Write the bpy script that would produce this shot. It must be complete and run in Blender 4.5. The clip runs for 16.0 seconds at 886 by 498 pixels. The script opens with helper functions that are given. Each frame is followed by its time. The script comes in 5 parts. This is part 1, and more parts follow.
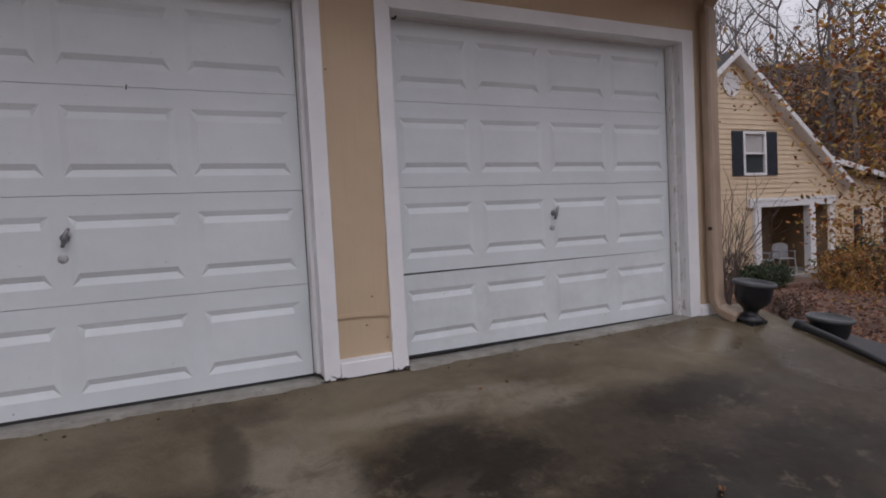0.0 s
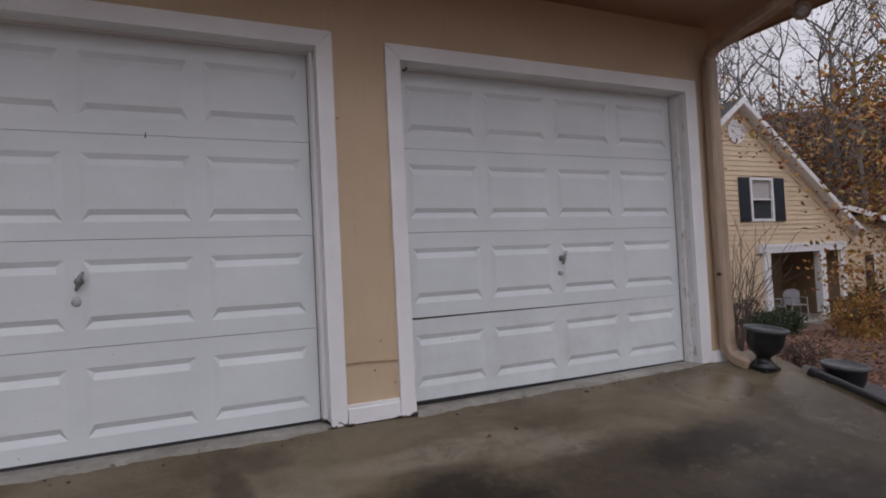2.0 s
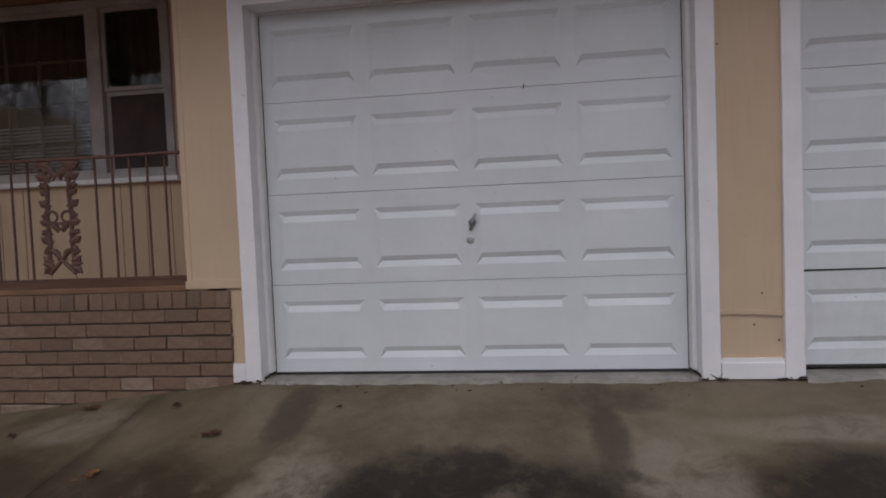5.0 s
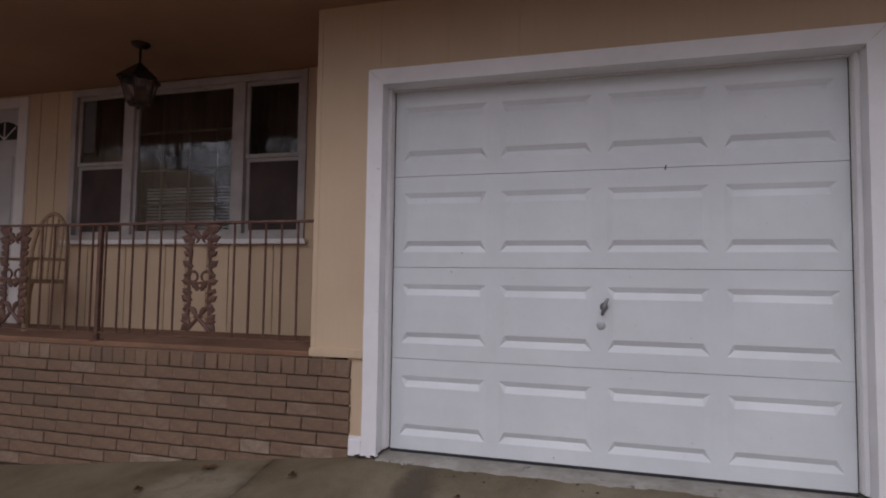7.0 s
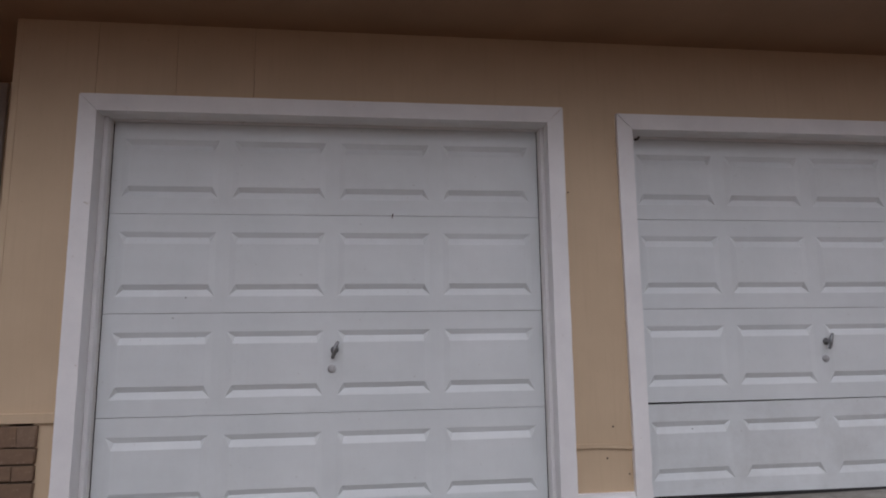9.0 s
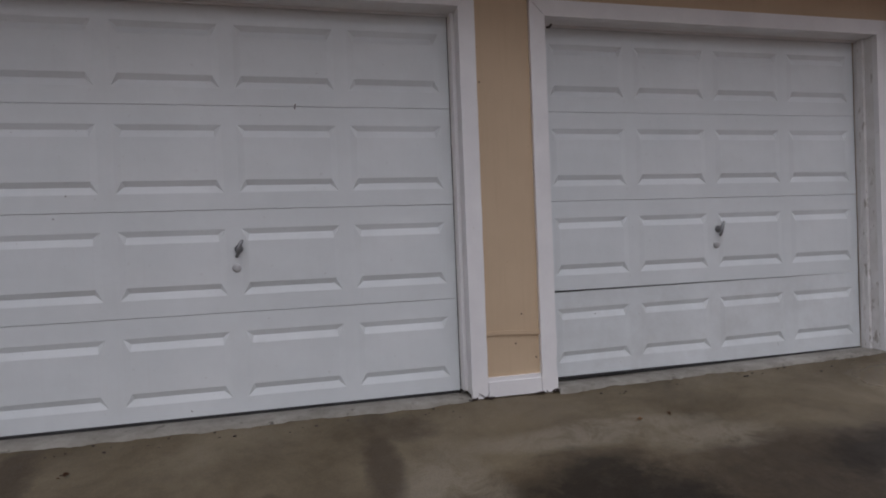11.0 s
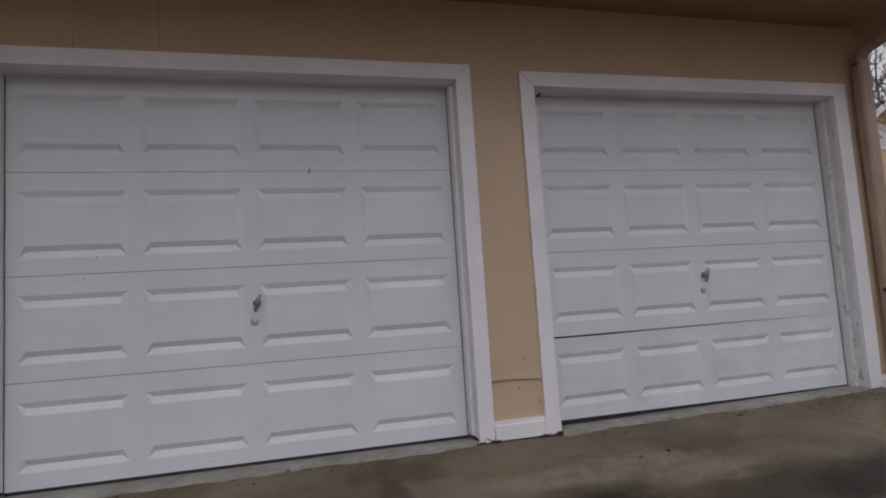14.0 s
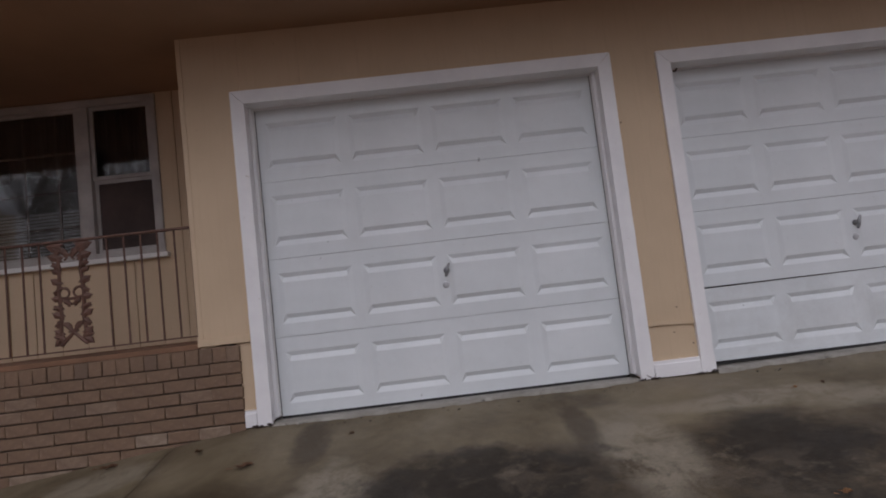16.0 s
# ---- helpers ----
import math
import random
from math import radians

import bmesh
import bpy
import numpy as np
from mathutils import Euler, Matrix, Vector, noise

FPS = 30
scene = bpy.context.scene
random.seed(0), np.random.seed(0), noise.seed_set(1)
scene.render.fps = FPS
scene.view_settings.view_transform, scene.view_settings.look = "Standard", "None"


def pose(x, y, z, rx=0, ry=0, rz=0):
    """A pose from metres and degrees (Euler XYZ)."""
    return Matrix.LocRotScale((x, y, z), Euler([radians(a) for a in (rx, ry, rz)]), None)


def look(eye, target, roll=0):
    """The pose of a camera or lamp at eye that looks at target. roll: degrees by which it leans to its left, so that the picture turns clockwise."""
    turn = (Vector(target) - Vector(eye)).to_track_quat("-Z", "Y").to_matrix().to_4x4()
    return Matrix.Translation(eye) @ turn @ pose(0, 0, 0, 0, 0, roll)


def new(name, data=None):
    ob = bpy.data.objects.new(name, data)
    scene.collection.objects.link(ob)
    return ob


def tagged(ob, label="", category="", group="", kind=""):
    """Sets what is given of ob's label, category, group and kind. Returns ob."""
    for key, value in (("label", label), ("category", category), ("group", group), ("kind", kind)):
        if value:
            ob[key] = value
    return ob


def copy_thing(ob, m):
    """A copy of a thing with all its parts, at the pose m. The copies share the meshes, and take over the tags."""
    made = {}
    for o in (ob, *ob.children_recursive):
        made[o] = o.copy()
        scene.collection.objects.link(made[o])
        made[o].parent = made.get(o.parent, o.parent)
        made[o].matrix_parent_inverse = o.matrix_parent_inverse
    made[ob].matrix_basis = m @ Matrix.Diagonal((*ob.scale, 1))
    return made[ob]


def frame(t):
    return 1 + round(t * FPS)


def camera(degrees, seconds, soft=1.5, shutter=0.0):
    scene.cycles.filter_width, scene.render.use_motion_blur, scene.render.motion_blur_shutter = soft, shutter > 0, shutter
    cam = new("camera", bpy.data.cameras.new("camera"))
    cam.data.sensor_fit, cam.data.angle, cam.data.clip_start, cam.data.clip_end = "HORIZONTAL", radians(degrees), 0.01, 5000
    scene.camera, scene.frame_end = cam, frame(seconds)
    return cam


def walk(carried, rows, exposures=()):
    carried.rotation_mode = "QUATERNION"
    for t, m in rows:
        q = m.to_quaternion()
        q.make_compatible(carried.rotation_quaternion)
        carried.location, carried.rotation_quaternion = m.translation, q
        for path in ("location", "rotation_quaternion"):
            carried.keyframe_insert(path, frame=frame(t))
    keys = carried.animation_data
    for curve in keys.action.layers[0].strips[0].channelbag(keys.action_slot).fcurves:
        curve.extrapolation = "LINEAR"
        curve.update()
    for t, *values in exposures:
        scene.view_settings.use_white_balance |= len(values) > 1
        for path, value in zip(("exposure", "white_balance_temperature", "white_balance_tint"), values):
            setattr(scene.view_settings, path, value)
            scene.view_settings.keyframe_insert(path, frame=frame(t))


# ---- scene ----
cam = camera(74.8, 16.0, soft=1.9)
PATH = [
    (0, (1.695, -3.208, 0.864), (2.551, -1.402, 0.770), -2.97),
    (0.5, (1.703, -3.221, 0.857), (2.579, -1.425, 0.767), -3.17),
    (1, (1.707, -3.224, 0.853), (2.625, -1.449, 0.788), -3.23),
    (1.5, (1.687, -3.215, 0.850), (2.617, -1.445, 0.810), -2.56),
    (2, (1.683, -3.227, 0.861), (2.521, -1.412, 0.924), -2.83),
    (2.5, (1.694, -3.239, 0.848), (2.475, -1.403, 0.986), -2.48),
    (3, (1.696, -3.242, 0.829), (2.472, -1.399, 0.873), -2.45),
    (3.5, (1.680, -3.231, 0.810), (2.484, -1.400, 0.774), -3.06),
    (4, (1.621, -3.208, 0.799), (2.310, -1.331, 0.750), -3.41),
    (4.5, (1.573, -3.205, 0.825), (1.726, -1.212, 0.771), -2.49),
    (5, (1.480, -3.171, 0.867), (1.234, -1.188, 0.786), -2.29),
    (5.2, (1.437, -3.148, 0.882), (1.098, -1.180, 0.775), -2.36),
    (7.3, (1.256, -3.107, 1.016), (0.709, -1.192, 1.200), 1.05),
    (7.5, (1.285, -3.103, 1.021), (0.750, -1.191, 1.260), 0.84),
    (8, (1.362, -3.110, 1.024), (1.043, -1.166, 1.367), 0.88),
    (8.5, (1.419, -3.117, 1.012), (1.421, -1.139, 1.303), 0.55),
    (9, (1.487, -3.113, 0.991), (1.704, -1.144, 1.261), -0.68),
    (9.5, (1.533, -3.081, 0.960), (1.878, -1.124, 1.182), -1.32),
    (10, (1.560, -3.064, 0.924), (1.983, -1.111, 1.007), -1.47),
    (10.2, (1.574, -3.052, 0.912), (2.004, -1.100, 0.970), -1.43),
    (12.5, (1.566, -3.063, 0.868), (2.107, -1.142, 0.730), -4.11),
    (13, (1.571, -3.110, 0.878), (2.061, -1.177, 1.039), -3.17),
    (13.5, (1.542, -3.166, 0.869), (1.997, -1.238, 1.145), -2.89),
    (14, (1.446, -3.251, 0.827), (1.949, -1.323, 1.004), -3.67),
    (14.5, (1.328, -3.358, 0.770), (1.905, -1.443, 0.757), -4.89),
    (15, (1.235, -3.484, 0.723), (1.623, -1.524, 0.627), -1.71),
    (15.5, (1.207, -3.661, 0.714), (1.310, -1.664, 0.707), -2.63),
    (16, (1.121, -3.871, 0.711), (1.178, -1.878, 0.868), -6.62),
]
EXPOSURES = [(t, ev - 0.24, 6130, tint) for t, ev, tint in ((0.0, -0.82, 20), (2.5, -0.80, 19), (5.0, -0.80, 19), (7.5, -0.60, 22), (8.5, -0.65, 20), (10.0, -0.92, 18), (13.5, -0.93, 18.5), (15.0, -0.91, 19), (16.0, -0.79, 20))]
walk(cam, [(t, look(eye, target, roll)) for t, eye, target, roll in PATH], EXPOSURES)

# ---- world and light: a flat, wet, overcast autumn day ----
world = bpy.data.worlds.new("overcast_sky")
scene.world = world
world.use_nodes = True
wn, wl = world.node_tree.nodes, world.node_tree.links
sky = wn.new("ShaderNodeTexSky")
sky.sky_type = "NISHITA"
sky.sun_disc = False
sky.sun_elevation = radians(38)
sky.sun_rotation = radians(190)
sky.dust_density = 6.0
sky.air_density = 0.7
whiten = wn.new("ShaderNodeHueSaturation")
whiten.inputs["Saturation"].default_value = 0.32
wl.new(sky.outputs["Color"], whiten.inputs["Color"])
cloud = wn.new("ShaderNodeTexNoise")
cloud.inputs["Scale"].default_value = 2.2
cloud.inputs["Detail"].default_value = 6.0
cover = wn.new("ShaderNodeMapRange")
cover.inputs["To Min"].default_value = 11.0
cover.inputs["To Max"].default_value = 21.0
wl.new(cloud.outputs["Fac"], cover.inputs["Value"])
deck = wn.new("ShaderNodeMix")
deck.data_type = "RGBA"
deck.inputs[0].default_value = 0.85
wl.new(whiten.outputs["Color"], deck.inputs[6])
wl.new(cover.outputs["Result"], deck.inputs[7])
wl.new(deck.outputs[2], wn["Background"].inputs["Color"])
# an overcast dome, brightest overhead
up_way = wn.new("ShaderNodeTexCoord")
split = wn.new("ShaderNodeSeparateXYZ")
wl.new(up_way.outputs["Generated"], split.inputs[0])
dome = wn.new("ShaderNodeMapRange")
dome.inputs["From Min"].default_value = 0.0
dome.inputs["From Max"].default_value = 1.0
dome.inputs["To Min"].default_value = 0.080
dome.inputs["To Max"].default_value = 0.176
wl.new(split.outputs["Z"], dome.inputs["Value"])
wl.new(dome.outputs["Result"], wn["Background"].inputs["Strength"])
sun = new("sun", bpy.data.lights.new("sun", "SUN"))
sun.data.energy = 0.5
sun.data.angle = radians(60)
sun.data.color = (1.0, 0.97, 0.93)
sun.matrix_world = look((-1.5, -9, 10), (0, 0, 0))

# ---- materials ----


class Nodes:
    """A small wrapper that wires procedural materials."""

    def __init__(self, name):
        self.mat = bpy.data.materials.new(name)
        self.mat.use_nodes = True
        self.tree = self.mat.node_tree
        self.bsdf = self.tree.nodes["Principled BSDF"]
        self.coord = self.tree.nodes.new("ShaderNodeTexCoord").outputs["Object"]

    def add(self, kind, **sets):
        node = self.tree.nodes.new(kind)
        for key, value in sets.items():
            node.inputs[key.replace("_", " ")].default_value = value
        return node

    def join(self, a, b):
        self.tree.links.new(a, b)

    def noise(self, scale, detail=4.0, rough=0.55, coord=None, distort=0.0):
        n = self.add("ShaderNodeTexNoise", Scale=scale, Detail=detail, Roughness=rough, Distortion=distort)
        self.join(coord or self.coord, n.inputs["Vector"])
        return n.outputs["Fac"]

    def ramp(self, fac, stops):
        r = self.add("ShaderNodeValToRGB")
        els = r.color_ramp.elements
        while len(els) < len(stops):
            els.new(0.5)
        for el, (at, col) in zip(els, stops):
            el.position = at
            el.color = (*col, 1) if len(col) == 3 else (col[0], col[0], col[0], 1)
        self.join(fac, r.inputs["Fac"])
        return r.outputs["Color"]

    def mix(self, fac, a, b, blend="MIX"):
        m = self.tree.nodes.new("ShaderNodeMix")
        m.data_type = "RGBA"
        m.blend_type = blend
        for sock, v in ((m.inputs[0], fac), (m.inputs[6], a), (m.inputs[7], b)):
            if isinstance(v, (int, float)):
                sock.default_value = v
            elif isinstance(v, tuple):
                sock.default_value = (*v, 1)
            else:
                self.join(v, sock)
        return m.outputs[2]

    def math(self, op, a, b):
        m = self.tree.nodes.new("ShaderNodeMath")
        m.operation = op
        for sock, v in zip(m.inputs, (a, b)):
            if isinstance(v, (int, float)):
                sock.default_value = v
            else:
                self.join(v, sock)
        return m.outputs[0]

    def bump(self, height, strength, distance):
        b = self.add("ShaderNodeBump", Strength=strength, Distance=distance)
        self.join(height, b.inputs["Height"])
        self.join(b.outputs["Normal"], self.bsdf.inputs["Normal"])

    def stretch(self, sx, sy, sz):
        m = self.add("ShaderNodeMapping")
        m.inputs["Scale"].default_value = (sx, sy, sz)
        self.join(self.coord, m.inputs["Vector"])
        return m.outputs["Vector"]

    def colour(self, c):
        if isinstance(c, tuple):
            self.bsdf.inputs["Base Color"].default_value = (*c, 1)
        else:
            self.join(c, self.bsdf.inputs["Base Color"])


def plain(name, col, rough=0.5, metal=0.0, vary=0.18, scale=9.0, grain=0.15, grain_scale=120.0, random_tint=0.0, stretch=None):
    """A surface with blotches at one scale and grain at another."""
    m = Nodes(name)
    vec = m.stretch(*stretch) if stretch else None
    big = m.noise(scale, 5, 0.6, vec)
    fine = m.noise(grain_scale, 3, 0.6, vec)
    dark = tuple(c * (1 - vary) for c in col)
    lite = tuple(min(1, c * (1 + vary * 0.6)) for c in col)
    c = m.ramp(big, [(0.3, dark), (0.7, lite)])
    if random_tint:
        info = m.tree.nodes.new("ShaderNodeObjectInfo").outputs["Random"]
        tint = m.ramp(info, [(0.0, (1 - random_tint,) * 3), (1.0, (1 + random_tint,) * 3)])
        c = m.mix(1.0, c, tint, "MULTIPLY")
    m.colour(c)
    m.bsdf.inputs["Roughness"].default_value = rough
    m.bsdf.inputs["Metallic"].default_value = metal
    if grain:
        m.bump(fine, grain, 0.004)
    return m.mat


def door_paint(name, grime):
    m = Nodes(name)
    big = m.noise(1.6, 4, 0.6)
    run = m.noise(5.0, 4, 0.6, m.stretch(6, 1, 0.35))
    c = m.ramp(big, [(0.3, (0.655, 0.70, 0.715)), (0.7, (0.735, 0.775, 0.79))])
    c = m.mix(m.ramp(run, [(0.56, (0,)), (0.78, (0.09,))]), c, (0.56, 0.57, 0.54))
    c = m.mix(m.ramp(m.noise(2.6, 7, 0.72), [(0.42, (0,)), (0.66, (grime,))]), c, (0.40, 0.40, 0.38))
    speck = m.noise(70, 2, 0.5)
    c = m.mix(m.ramp(speck, [(0.735, (0,)), (0.77, (0.5,))]), c, (0.30, 0.28, 0.25))
    m.colour(c)
    m.bsdf.inputs["Roughness"].default_value = 0.42
    m.bump(m.noise(260, 2, 0.5, m.stretch(1, 1, 6)), 0.12, 0.001)
    return m.mat


def trim_paint():
    m = Nodes("trim_paint")
    c = m.ramp(m.noise(3, 5, 0.65), [(0.3, (0.76, 0.76, 0.77)), (0.7, (0.86, 0.86, 0.86))])
    c = m.mix(m.ramp(m.noise(22, 6, 0.7), [(0.66, (0,)), (0.72, (0.75,))]), c, (0.45, 0.40, 0.33))
    m.colour(c)
    m.bsdf.inputs["Roughness"].default_value = 0.5
    m.bump(m.noise(60, 4, 0.6, m.stretch(3, 3, 0.3)), 0.25, 0.003)
    return m.mat


def worn_trim():
    m = Nodes("worn_trim_paint")
    c = m.ramp(m.noise(5, 5, 0.65), [(0.3, (0.66, 0.65, 0.63)), (0.7, (0.82, 0.82, 0.82))])
    c = m.mix(m.ramp(m.noise(11, 7, 0.72, m.stretch(2.5, 2.5, 0.7)), [(0.56, (0,)), (0.62, (0.85,))]), c, (0.36, 0.33, 0.29))
    m.colour(c)
    m.bsdf.inputs["Roughness"].default_value = 0.6
    m.bump(m.noise(40, 5, 0.7), 0.4, 0.004)
    return m.mat


def siding_paint():
    m = Nodes("tan_siding_paint")
    c = m.ramp(m.noise(1.5, 5, 0.6), [(0.3, (0.53, 0.405, 0.27)), (0.7, (0.60, 0.465, 0.315))])
    grain = m.noise(8, 5, 0.65, m.stretch(5, 5, 0.25))
    c = m.mix(m.ramp(grain, [(0.5, (0,)), (0.8, (0.3,))]), c, (0.46, 0.345, 0.22))
    c = m.mix(m.ramp(m.noise(45, 3, 0.5), [(0.72, (0,)), (0.76, (0.5,))]), c, (0.30, 0.21, 0.13))
    m.colour(c)
    m.bsdf.inputs["Roughness"].default_value = 0.72
    m.bump(m.noise(30, 5, 0.7, m.stretch(5, 5, 0.2)), 0.3, 0.003)
    return m.mat


def concrete():
    """Wet driveway slab: a smooth olive band by the wall, black algae stains below it and worn pale patches."""
    m = Nodes("wet_driveway_concrete")
    base = m.ramp(m.noise(1.3, 8, 0.68, distort=0.4), [(0.33, (0.102, 0.080, 0.048)), (0.5, (0.164, 0.132, 0.084)), (0.66, (0.225, 0.189, 0.128))])
    sep = m.add("ShaderNodeSeparateXYZ")
    m.join(m.coord, sep.inputs[0])
    px, py = sep.outputs["X"], sep.outputs["Y"]
    ragged = m.math("ADD", m.math("MULTIPLY", m.math("SUBTRACT", m.noise(1.6, 3, 0.6), 0.5), 2.2), m.math("MULTIPLY", m.math("SUBTRACT", m.noise(6.5, 8, 0.75), 0.5), 2.6))

    def blob(x, y, rx, ry, soft=0.20):
        dx = m.math("DIVIDE", m.math("SUBTRACT", px, x), rx)
        dy = m.math("DIVIDE", m.math("SUBTRACT", py, y), ry)
        d = m.math("ADD", m.math("MULTIPLY", dx, dx), m.math("MULTIPLY", dy, dy))
        d = m.math("ADD", d, ragged)
        return m.ramp(m.math("MULTIPLY", d, 0.4), [(0.4 - soft, (1,)), (0.4 + soft, (0,))])

    def layer(c, masks, col, amount):
        total = None
        for k in masks:
            total = k if total is None else m.mix(1.0, total, k, "LIGHTEN")
        fac = m.mix(1.0, total, (amount, amount, amount), "MULTIPLY")
        return m.mix(fac, c, col)

    mottle = m.ramp(m.noise(3.4, 8, 0.74, distort=0.5), [(0.40, (0.033, 0.023, 0.013)), (0.52, (0.064, 0.046, 0.027)), (0.61, (0.098, 0.078, 0.052)), (0.70, (0.18, 0.155, 0.115))])
    lower = m.ramp(m.math("ADD", m.math("MULTIPLY", py, -0.5), m.math("MULTIPLY", ragged, 0.10)), [(0.30, (0,)), (0.50, (0.9,))])
    c = m.mix(lower, base, mottle)
    # broad brown dampness towards the street and the garden
    c = layer(c, [blob(4.7, -1.55, 1.2, 0.75, 0.3), blob(5.3, -1.3, 0.5, 0.5, 0.3), blob(3.7, -1.35, 0.8, 0.5, 0.3), blob(-0.28, -0.98, 0.42, 0.26, 0.3), blob(-1.25, -0.80, 0.75, 0.28, 0.3), blob(5.3, -0.75, 0.4, 0.3, 0.3), blob(3.75, -0.85, 0.5, 0.22, 0.3)], (0.056, 0.041, 0.025), 0.85)
    # worn pale patches, broken up where the grime has stayed
    worn = m.ramp(m.noise(4.5, 8, 0.74, distort=0.7), [(0.36, (0.1,)), (0.52, (1,))])
    c = m.mix(worn, c, layer(c, [blob(0.52, -0.97, 0.20, 0.32), blob(2.13, -0.92, 0.24, 0.42), blob(2.95, -0.46, 0.62, 0.11), blob(1.75, -1.75, 0.5, 0.3), blob(3.5, -0.62, 0.35, 0.12), blob(-0.95, -0.30, 0.3, 0.16)], (0.30, 0.265, 0.205), 0.66))
    # brown run-off streaks from the door corners
    c = layer(c, [blob(0.31, -0.32, 0.11, 0.30, 0.2), blob(1.87, -0.42, 0.09, 0.36, 0.2), blob(2.0, -0.2, 0.2, 0.12, 0.3)], (0.056, 0.040, 0.026), 0.7)
    # black algae
    c = layer(c, [blob(1.27, -1.03, 0.58, 0.36, 0.18), blob(2.78, -0.97, 0.40, 0.36, 0.2), blob(4.25, -0.92, 0.42, 0.17, 0.24), blob(3.6, -1.7, 0.9, 0.4), blob(0.3, -2.2, 0.9, 0.45), blob(4.4, -1.6, 0.6, 0.3, 0.3)], (0.019, 0.0135, 0.008), 0.88)
    # flakes of cleaner concrete left inside the algae
    flakes = m.ramp(m.noise(5.2, 4, 0.55, distort=0.6), [(0.49, (0,)), (0.58, (0.55,))])
    spots = layer((0.0, 0.0, 0.0), [blob(1.30, -1.25, 0.62, 0.22, 0.25), blob(1.45, -0.95, 0.35, 0.12, 0.25), blob(2.60, -1.20, 0.4, 0.2, 0.25)], (1.0, 1.0, 1.0), 1.0)
    c = m.mix(m.mix(1.0, flakes, spots, "MULTIPLY"), c, (0.100, 0.080, 0.058))
    # pale flecks where the algae has scaled off
    scaled = m.ramp(m.noise(7.0, 8, 0.72), [(0.57, (0,)), (0.67, (0.5,))])
    c = m.mix(m.mix(1.0, scaled, lower, "MULTIPLY"), c, (0.185, 0.155, 0.11))
    fine = m.ramp(m.noise(13, 8, 0.76), [(0.36, (0.70, 0.68, 0.65)), (0.5, (1.0, 1.0, 1.0)), (0.66, (1.28, 1.28, 1.27))])
    c = m.mix(m.mix(0.7, (0.35, 0.35, 0.35), lower), c, m.mix(1.0, c, fine, "MULTIPLY"))
    grit = m.noise(140, 3, 0.6)
    c = m.mix(0.3, c, m.ramp(grit, [(0.35, (0.03, 0.028, 0.024)), (0.65, (0.34, 0.32, 0.27))]), "OVERLAY")
    m.colour(c)
    m.bsdf.inputs["Specular IOR Level"].default_value = 0.27
    damp = m.ramp(m.noise(1.7, 4, 0.6), [(0.35, (0.42,)), (0.65, (0.62,))])
    puddle = m.mix(1.0, blob(5.55, -0.9, 0.38, 0.5), blob(5.05, -0.36, 0.30, 0.22), "LIGHTEN")
    m.join(m.mix(puddle, damp, (0.13, 0.13, 0.13)), m.bsdf.inputs["Roughness"])
    m.bump(m.math("ADD", m.noise(90, 4, 0.65), m.math("MULTIPLY", m.noise(9, 5, 0.6), 1.5)), 0.3, 0.006)
    return m.mat


def sill_concrete():
    m = Nodes("pale_sill_concrete")
    c = m.ramp(m.noise(4, 6, 0.7), [(0.3, (0.17, 0.155, 0.13)), (0.55, (0.30, 0.285, 0.25)), (0.75, (0.42, 0.41, 0.37))])
    c = m.mix(m.ramp(m.noise(15, 5, 0.7), [(0.6, (0,)), (0.68, (0.8,))]), c, (0.06, 0.05, 0.04))
    m.colour(c)
    m.bsdf.inputs["Roughness"].default_value = 0.55
    m.bump(m.noise(55, 5, 0.7), 0.6, 0.008)
    return m.mat


def brick_mat():
    m = Nodes("brown_brick")
    info = m.tree.nodes.new("ShaderNodeObjectInfo").outputs["Random"]
    r = m.ramp(info, [(0.0, (0.145, 0.102, 0.072)), (0.05, (0.165, 0.115, 0.079)), (0.09, (0.215, 0.140, 0.086)), (0.5, (0.238, 0.153, 0.093)), (0.88, (0.265, 0.170, 0.105)), (0.95, (0.29, 0.205, 0.14)), (1.0, (0.40, 0.32, 0.235))])
    c = m.mix(m.ramp(m.noise(14, 6, 0.7), [(0.35, (0.62,)), (0.65, (0,))]), r, (0.135, 0.085, 0.058))
    c = m.mix(m.ramp(m.noise(2.3, 5, 0.65), [(0.42, (0.45,)), (0.6, (0,))]), c, (0.15, 0.098, 0.066))
    c = m.mix(m.ramp(m.noise(60, 4, 0.6), [(0.6, (0,)), (0.75, (0.4,))]), c, (0.46, 0.38, 0.30))
    m.colour(c)
    m.bsdf.inputs["Roughness"].default_value = 0.85
    m.bump(m.noise(70, 5, 0.7), 0.7, 0.005)
    return m.mat


def glass_mat(name, tint=(0.9, 0.93, 0.93)):
    m = Nodes(name)
    m.colour(tint)
    m.bsdf.inputs["Roughness"].default_value = 0.02
    m.bsdf.inputs["Transmission Weight"].default_value = 1.0
    m.bsdf.inputs["IOR"].default_value = 1.52
    return m.mat


def leaf_mat(name, stops, rough=0.55):
    m = Nodes(name)
    isl = m.tree.nodes.new("ShaderNodeNewGeometry").outputs["Random Per Island"]
    c = m.ramp(isl, stops)
    c = m.mix(0.3, c, m.ramp(m.noise(30, 3), [(0.3, (0.05, 0.03, 0.01)), (0.7, (0.7, 0.6, 0.4))]), "OVERLAY")
    m.colour(c)
    m.bsdf.inputs["Roughness"].default_value = rough
    return m.mat


